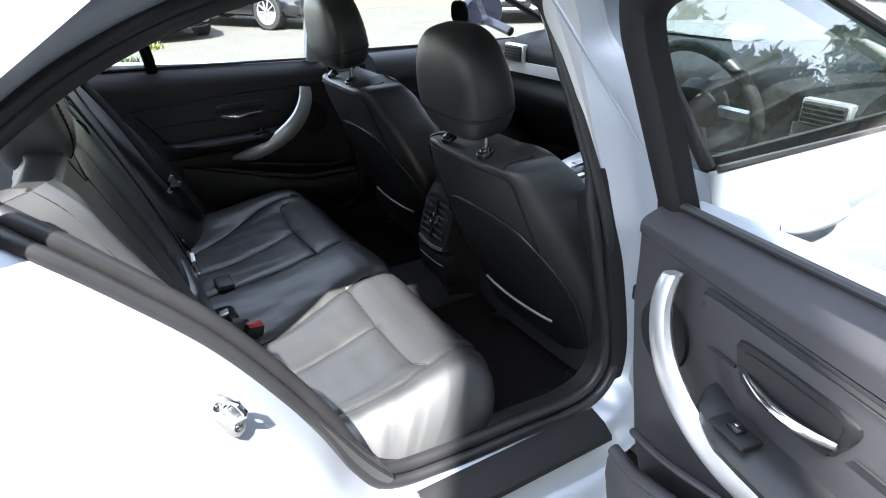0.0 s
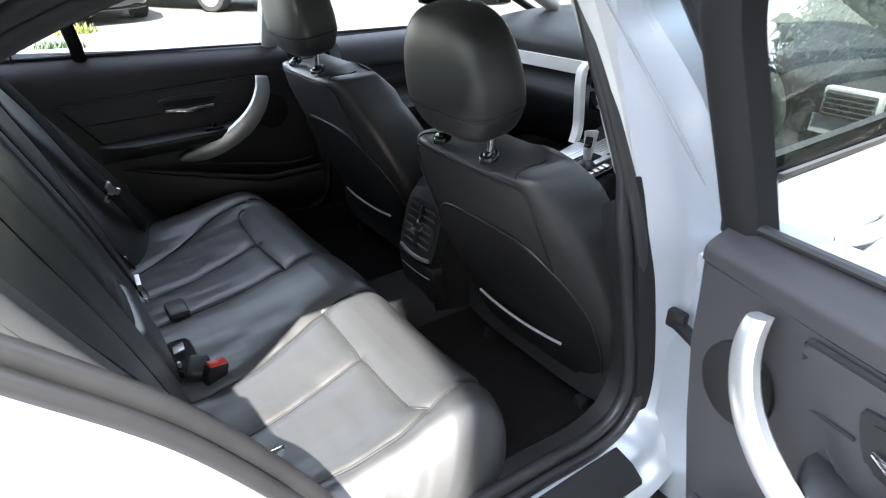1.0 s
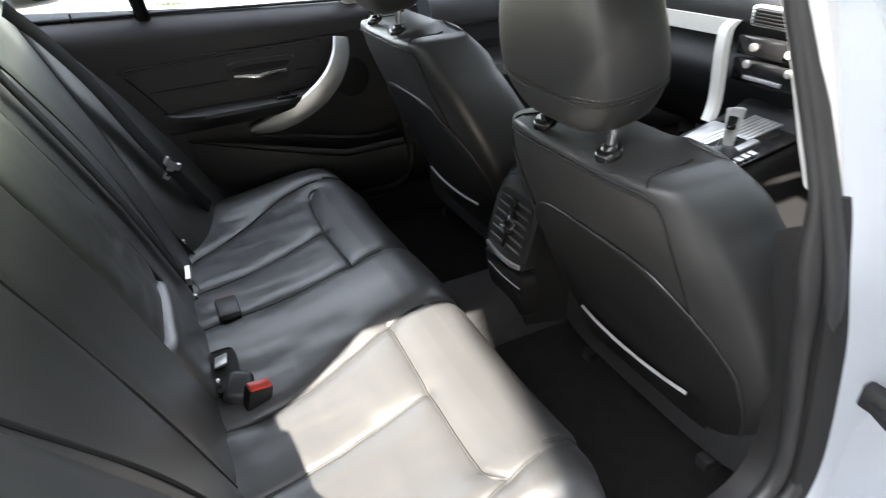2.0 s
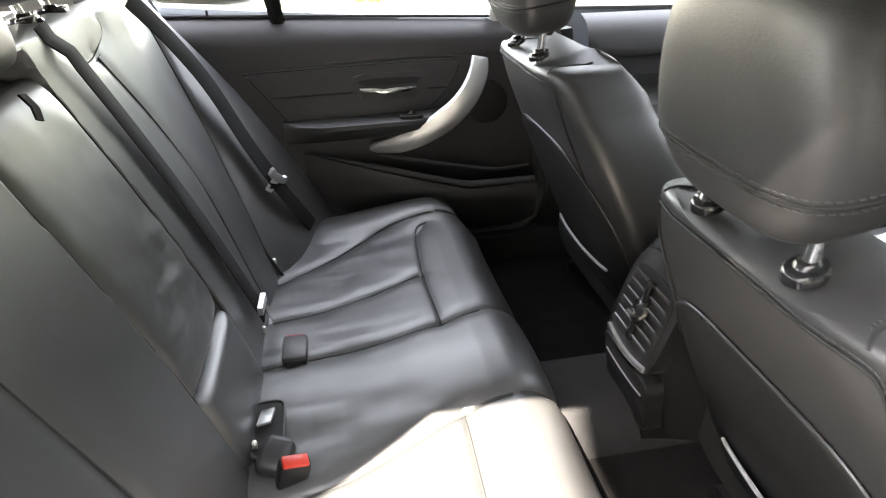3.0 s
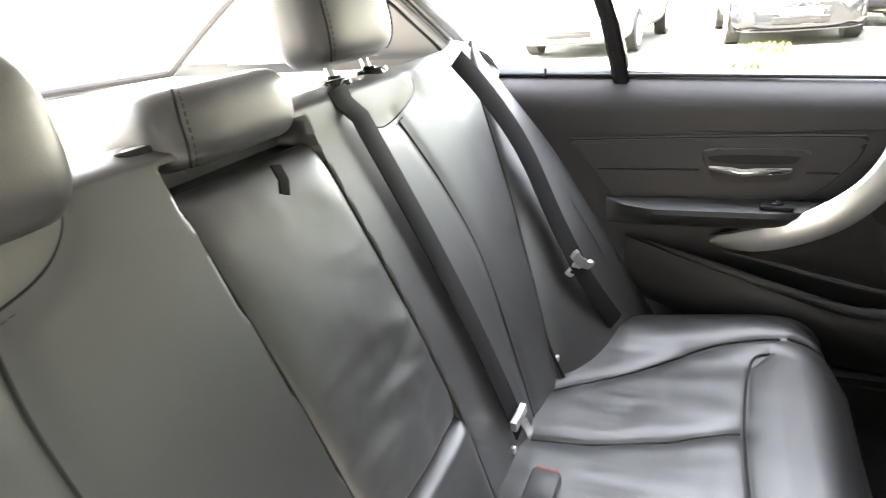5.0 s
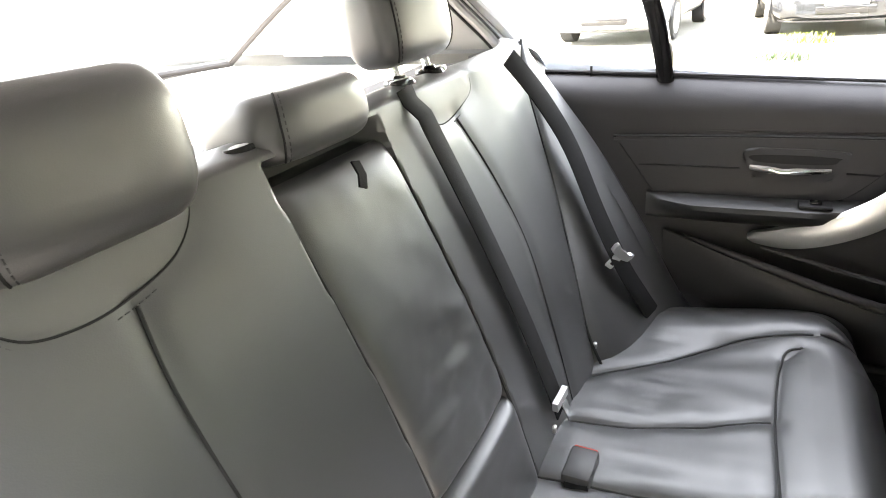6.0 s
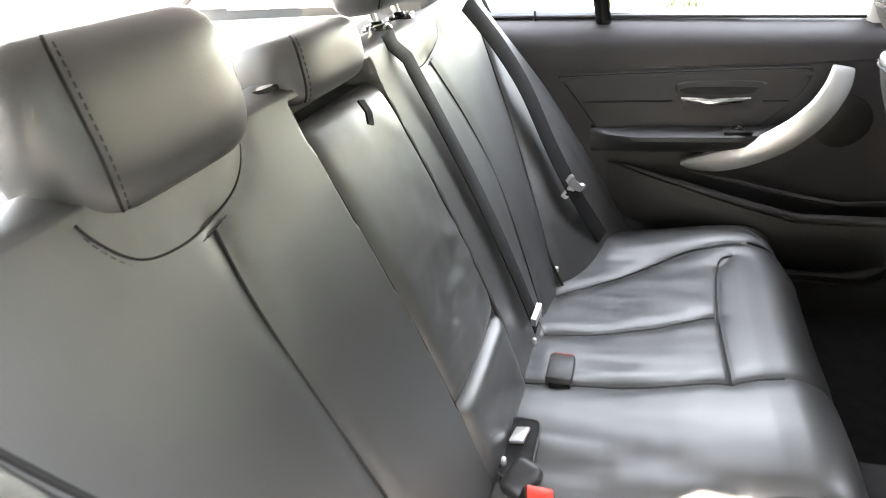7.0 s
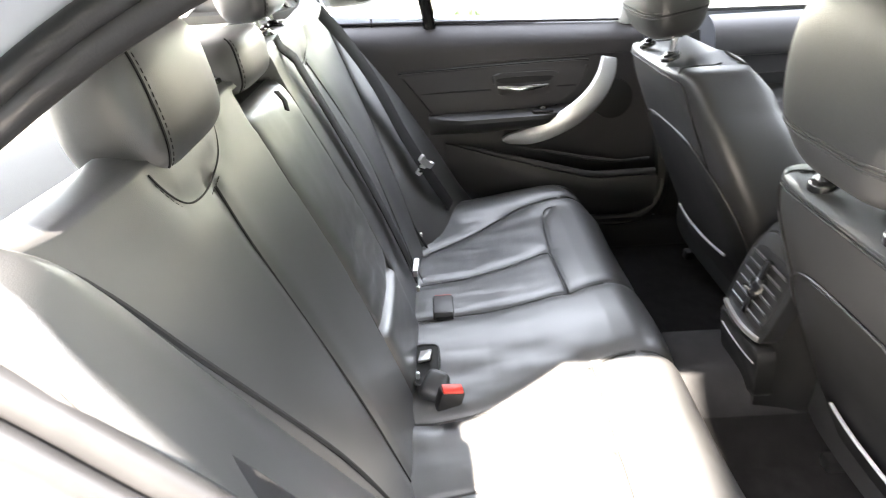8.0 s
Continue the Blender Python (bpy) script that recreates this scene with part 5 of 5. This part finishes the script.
# striker on the jamb
striker = thing("door_striker", "steel door striker bolted to the silver jamb", "striker")
_c, _out = Vector((-.0845, -.8085, .7600)), Vector((.31, -.93, .20)).normalized()
_along = Vector((.40, .0, -.92))
_along = (_along - _out * _along.dot(_out)).normalized()
_side = _out.cross(_along)
sm = Matrix((_along, -_out, -_side)).transposed().to_4x4()
sm.translation = _c
b = plate([(-.036, -.008), (-.026, -.016), (.026, -.016), (.036, -.004), (.036, .008), (.026, .014), (-.026, .014), (-.036, .004)], lambda a, b, c: sm @ Vector((a, -c, b)), .006, -.008, .002)
part("plate", b, ALU, striker)
_h = Vector((.62, -.42, .58)).normalized() * .026
part("hoop", tube([_c + _out * .006 + p for p in (_along * -.012, _along * -.013 + _h * .8, _along * -.008 + _h, _along * .008 + _h, _along * .013 + _h * .8, _along * .012)], .0046, 8, up=tuple(_side)), CHROME, striker, "steel hoop")
for dx in (-.023, .023):
    part("bolt", loft([[sm @ Vector((dx + r * math.cos(t), -.005 - d, r * math.sin(t))) for t in np.linspace(0, 2 * math.pi, 12, endpoint=False)] for r, d in ((.0065, 0), (.0065, .003), (.004, .004))]), CHROME, striker)
# ---- outside ----
GRAVEL = material("pale gravel", (0.105, 0.104, 0.093), 0.95, vary=0.25, scale=1.2, grain=55, bump=0.7, dist=0.012, spec=0.1)
EARTH = material("brown leaf litter", (0.20, 0.15, 0.09), 0.95, vary=0.5, scale=3, grain=30, bump=0.8, dist=0.02, spec=0.1)
LEAF = material("dark green leaves", (0.055, 0.085, 0.044), 0.5, vary=0.5, scale=2)
WEED = material("yellow-green weeds", (0.17, 0.21, 0.035), 0.6, vary=0.3, scale=6)
BARK = material("brown bark", (0.12, 0.09, 0.06), 0.9, vary=0.3, scale=5, grain=40, bump=0.6, dist=0.01)
BLACK_PAINT = material("black car paint", (0.012, 0.013, 0.015), 0.2, vary=0.1, coat=0.8, rvary=0.05)
GREY_PAINT = material("silver grey car paint", (0.50, 0.51, 0.52), 0.3, metal=0.4, vary=0.05, coat=0.6, rvary=0.05)
TYRE = material("tyre rubber", (0.018, 0.018, 0.018), 0.85, vary=0.2)
LAMP = material("clear lamp", (0.75, 0.77, 0.80), 0.12, metal=0.4, vary=0.05, rvary=0.03)
DARK_GLASS = material("dark car glass", (0.02, 0.025, 0.028), 0.06, vary=0.1, rvary=0.02)
PLATE = material("pale plate", (0.75, 0.75, 0.72), 0.4, vary=0.04)

_g = bmesh.new()
bmesh.ops.create_grid(_g, x_segments=2, y_segments=2, size=600)
ground = tagged(part("ground", _g, GRAVEL, None, smooth=False), "pale dusty gravel yard", "ground", kind="structure")
_e = bmesh.new()
bmesh.ops.create_grid(_e, x_segments=24, y_segments=4, size=.5)
for v in _e.verts:
    v.co = Vector((v.co.x * 90, 22 + v.co.y * 16 + .7 * noise.noise((v.co.x * 20, 0, 0)), .004 + .12 * (v.co.y + .5)))
tagged(part("verge", _e, EARTH, None), "brown strip of bare earth and leaf litter", "verge", kind="structure")


# dark near-side ground, added to cut light bounced into the cabin; edge under the car
ASPHALT = material("worn asphalt", (0.05, 0.05, 0.052), 0.9, vary=0.3, scale=1.5, grain=90, bump=0.7, dist=0.006, spec=0.2)
_r = bmesh.new()
bmesh.ops.create_grid(_r, x_segments=20, y_segments=2, size=.5)
for v in _r.verts:
    v.co = Vector((v.co.x * 60, -7.2 + v.co.y * 15.2, .006))
tagged(part("road", _r, ASPHALT, None), "unseen strip of grey asphalt, added to darken the near-side ground", "road", kind="structure")


def parked_car(m, paint, label):
    """A saloon, its nose towards local -y, its wheels on z = 0."""
    ob = thing("parked_car", label, "car", "parked cars")
    ob.matrix_basis = m
    secs = []
    for y in np.linspace(0, 4.5, 46):
        hw = float(interp(y, [0, .06, .25, .8, 3.8, 4.4, 4.5], [.62, .74, .86, .90, .90, .80, .70]))
        lo = float(interp(y, [0, .12, .5, 4.0, 4.5], [.26, .20, .18, .20, .34]))
        hi = float(interp(y, [0, .05, .25, .9, 1.35, 3.6, 4.3, 4.5], [.58, .66, .74, .88, .97, 1.02, 1.00, .80]))
        secs.append([(a * hw * (1 - .05 * max(0, c)), y, (lo + hi) / 2 + c * (hi - lo) / 2) for a, c in superround(40, 1, 1, 4.2)])
    body = part("body", loft(secs), paint, ob)
    gh = []
    for y in np.linspace(1.25, 3.75, 26):
        h = float(interp(y, [1.25, 1.9, 2.4, 3.0, 3.75], [.95, 1.36, 1.42, 1.38, .98]))
        gh.append([(a * (.74 - .20 * max(0, c) * (h - .95)), y, .90 + (h - .90) * (c + 1) / 2) for a, c in superround(30, 1, 1, 5)])
    part("glasshouse", loft(gh), DARK_GLASS, ob, "dark windows")
    part("roof", loft([[(x * float(interp(y, [1.75, 2.2, 3.2], [.52, .58, .54])), y, float(interp(y, [1.75, 2.4, 3.2], [1.355, 1.43, 1.36])) - .05 * abs(x) ** 3) for x in np.linspace(-1, 1, 13)] for y in np.linspace(1.75, 3.2, 14)], closed_ring=False), paint, ob)
    for sx in (-1, 1):
        part("headlight", loft([[(sx * (.60 + a * .15), .035 + .10 * (a + .5) + .03 * (1 - k), .625 + b * .06 * k) for a, b in superround(24, k, 1, 2.6)] for k in (1.0, .95, .5)]), LAMP, ob, "clear headlight")
        gr = part("grille", loft([[(sx * .115 + a * .085, -.008 + d, .60 + b * .055) for a, b in superround(24, k, k, 3.5)] for k, d in ((1, .05), (1, -.006), (.82, -.006), (.80, .02))]), CHROME, ob, "bright grille surround")
        for i in range(7):
            part("bar", block((.004, .01, .085), (sx * .115 - .06 + i * .02, .008, .60), .001), GLOSS_BLACK, gr)
        part("fog_lamp", loft([[(sx * .62 + r * math.cos(t), .045 + d, .36 + r * math.sin(t)) for t in np.linspace(0, 2 * math.pi, 18, endpoint=False)] for r, d in ((.05, .04), (.05, -.005), (.035, -.012))]), LAMP, ob, "round fog lamp")
        part("side_intake", block((.22, .05, .10), (sx * .58, .055, .37), .02, pose(0, 0, 0, 0, 0, sx * 16)), GLOSS_BLACK, ob)
        for yw in (.82, 3.62):
            w = part("wheel", loft([[(sx * x, yw + r * math.cos(t), .32 + r * math.sin(t)) for t in np.linspace(0, 2 * math.pi, 36, endpoint=False)] for x, r in ((.70, .30), (.70, .318), (.90, .318), (.915, .30), (.912, .225), (.86, .215))]), TYRE, ob, "black tyre")
            part("rim", loft([[(sx * x, yw + r * math.cos(t), .32 + r * math.sin(t)) for t in np.linspace(0, 2 * math.pi, 36, endpoint=False)] for x, r in ((.86, .226), (.914, .226), (.912, .205), (.87, .20))]), ALU, w)
            for k in range(10):
                an = k * math.pi / 5
                part("spoke", strap([(sx * x, yw + r * math.cos(an), .32 + r * math.sin(an)) for x, r in ((.902, .02), (.905, .10), (.905, .205))], .026, .016, (0, -math.sin(an), math.cos(an))), ALU, w)
            part("wheel_arch", tube([(sx * .893, yw + .345 * math.cos(t), .32 + .345 * math.sin(t)) for t in np.linspace(-.15, math.pi + .15, 24)], .012, 6), GLOSS_BLACK, ob)
    part("lower_intake", block((.72, .05, .11), (0, .012, .36), .02), GLOSS_BLACK, ob, "black lower air intake")
    part("number_plate", block((.52, .012, .11), (0, -.016, .475), .006), PLATE, ob, "plain pale plate")
    part("bumper_line", tube(smooth_path([(-.80, .28, .46), (-.62, .055, .455), (0, -.01, .44), (.62, .055, .455), (.80, .28, .46)], 30), .010, 6), paint, ob)
    part("splitter", strap(smooth_path([(-.78, .22, .235), (-.6, .045, .225), (0, .0, .22), (.6, .045, .225), (.78, .22, .235)], 24), .04, .02, (0, 1, 0)), GLOSS_BLACK, ob)
    return ob


parked_car(pose(-1.95, 9.3, 0, 0, 0, -4), GREY_PAINT, "silver grey saloon parked on pale gravel")
parked_car(pose(1.22, 9.75, 0, 0, 0, 4), BLACK_PAINT, "black saloon parked on pale gravel")
parked_car(pose(4.35, 10.3, 0, 0, 0, 32), BLACK_PAINT, "black saloon with silver wheels parked at an angle")
parked_car(pose(7.2, 8.4, 0, 0, 0, -35), GREY_PAINT, "silver grey saloon parked at an angle")


def leaf_cloud(n, centre_, radii, size, seed, droop=0.0):
    """Many small pointed leaves round a lumpy crown."""
    r = random.Random(seed)
    v, f = [], []
    lumps = [(Vector((r.uniform(-1, 1), r.uniform(-1, 1), r.uniform(-.8, 1))), r.uniform(.28, .5)) for _ in range(16)]
    while len(f) < n:
        c, rad = r.choice(lumps)
        d = Vector((r.gauss(0, 1), r.gauss(0, 1), r.gauss(0, 1))).normalized()
        p = c * .62 + d * rad * r.uniform(.6, 1.05)
        p = Vector((p.x * radii[0], p.y * radii[1], p.z * radii[2])) + Vector(centre_)
        a = Vector((r.gauss(0, 1), r.gauss(0, 1), r.gauss(0, .7) - droop)).normalized()
        b = a.orthogonal().normalized()
        s = size * r.uniform(.6, 1.3)
        k = len(v)
        v += [p - a * s, p + b * s * .35, p + a * s, p - b * s * .35]
        f.append((k, k + 1, k + 2, k + 3))
    return v, f


def tree(x, y, h, seed):
    ob = thing("tree", "green leafy tree beside the yard", "tree", "trees")
    ob.matrix_basis = pose(x, y, 0)
    r = random.Random(seed)
    tr = smooth_path([(0, 0, 0), (.1, .05, h * .25), (-.05, .1, h * .5), (.05, 0, h * .8)], 16)
    trunk = part("trunk", tube(tr, list(np.linspace(.20, .05, 16)), 10, up=(1, 0, 0)), BARK, ob)
    for k in range(7):
        z0 = h * r.uniform(.3, .7)
        a = r.uniform(0, 6.28)
        l = h * r.uniform(.18, .32)
        part("limb", tube(smooth_path([(0, 0, z0), (l * .5 * math.cos(a), l * .5 * math.sin(a), z0 + l * .35), (l * math.cos(a), l * math.sin(a), z0 + l * .55)], 8), list(np.linspace(.07, .015, 8)), 6, up=(1, 0, 0)), BARK, trunk)
    part("crown", leaf_cloud(11000, (0, 0, h * .58), (h * .40, h * .40, h * .42), .013 * h, seed), LEAF, ob, smooth=False)


tree(11.0, -5.2, 5.0, 3)
tree(15.0, -7.5, 5.6, 5)
tree(14.5, -3.2, 4.6, 9)
tree(5.0, -9.0, 9.5, 11)
tree(-.5, -9.5, 9.8, 13)
tree(-6.0, -9.0, 9.4, 17)
tree(-11.0, -7.5, 8.5, 19)
tree(3.4, -5.8, 8.8, 23)
tree(6.6, -7.0, 9.2, 29)

def shade_tree(x, y, h, clear, seed):
    """An unseen tree added to shade the car: a bare forked trunk, crown high up."""
    ob = thing("tree", "unseen tall tree with a bare forked trunk, added to cast shade", "tree", "trees")
    ob.matrix_basis = pose(x, y, 0)
    trunk = part("trunk", tube([(0, 0, z) for z in np.linspace(0, h * .9, 14)], list(interp(np.linspace(0, 1, 14), [0, .05, .5, 1], [.30, .245, .24, .06])), 14, up=(1, 0, 0)), BARK, ob)
    # fork bent so that its shade covers the tunnel and the console's lower cover
    part("fork", tube(smooth_path([(-.08, 0, 4.30), (-.20, 0, 4.68), (-.32, 0, 4.98), (-.42, 0, 5.2), (-.45, .01, 5.6), (-.46, .02, 6.2), (-.50, .06, 7.4), (-.6, .1, 8.6)], 26), list(np.linspace(.155, .06, 26)), 10, up=(1, 0, 0)), BARK, trunk)
    r = random.Random(seed)
    for k in range(8):
        z0, a, l = r.uniform(clear, h * .85), r.uniform(0, 6.28), r.uniform(.8, 1.5)
        part("limb", tube(smooth_path([(0, 0, z0), (l * .5 * math.cos(a), l * .5 * math.sin(a), z0 + l * .2), (l * math.cos(a), l * math.sin(a), z0 + l * .4)], 8), list(np.linspace(.05, .012, 8)), 6, up=(1, 0, 0)), BARK, trunk)
    part("crown", leaf_cloud(4200, (0, 0, (clear + h) / 2 + .3), (1.7, 1.7, (h - clear) / 2), .10, seed), LEAF, ob, smooth=False)


# added out of view, up the sun's direction, to shade the front seat back
shade_tree(-1.265, -3.148, 12.0, 7.6, 21)
# hedge added at this height to hold skylight off the near backrest
v, f = [], []
for k in range(17):
    a, b = leaf_cloud(4200, (-9.0 + k * 1.15, -5.8 + .25 * math.sin(k * 2.1), 3.3 + .25 * math.sin(k * 1.3)), (1.1, .8, 3.6), .16, 40 + k)
    n0 = len(v)
    v += a
    f += [tuple(i + n0 for i in q) for q in b]
tagged(part("hedge", (v, f), LEAF, None, smooth=False), "tall dense dark green hedge, added to block the near-side sky", "hedge", kind="stuff")

# a belt of trees ahead of the car, round to the far end of the yard
v, f = [], []
_belt = smooth_path([(15.5, -13, 0), (16.5, -6, 0), (17.0, 1, 0), (16.5, 8, 0), (15.0, 15, 0), (11.5, 21, 0), (6.5, 25, 0)], 27)
for k, p in enumerate(_belt):
    top_ = float(interp(p[1], [-6, 0], [5.8, 9.2])) + .8 * math.sin(k * 1.7)
    a, b = leaf_cloud(3000, (p[0] + .5 * math.sin(k * 2.3), p[1], top_ * .47), (1.5, 1.5, top_ * .52), .30, 90 + k)
    n0 = len(v)
    v += a
    f += [tuple(i + n0 for i in q) for q in b]
tagged(part("woodland", (v, f), LEAF, None, smooth=False), "belt of dense green trees closing the yard", "woods", kind="stuff")

weeds = thing("weed_clump", "yellow-green weeds growing from the gravel", "weeds")
v, f = [], []
r = random.Random(4)
for _ in range(420):
    p = Vector((.80 + r.gauss(0, .15), 9.35 + r.gauss(0, .13), 0))
    a = r.uniform(0, 6.28)
    l = r.uniform(.05, .16)
    d = Vector((math.cos(a) * .6, math.sin(a) * .6, 1)).normalized()
    s = Vector((-math.sin(a), math.cos(a), 0)) * .012
    k = len(v)
    v += [p - s, p + s, p + d * l + Vector((0, 0, -.01)), ]
    f.append((k, k + 1, k + 2))
part("leaves", (v, f), WEED, weeds, smooth=False)
grass = tagged(part("grass_tuft", ([q + Vector((-.35, -1.5, 0)) for q in v], f), LEAF, None, smooth=False), "tuft of green grass at the edge of the gravel", "grass", kind="stuff")
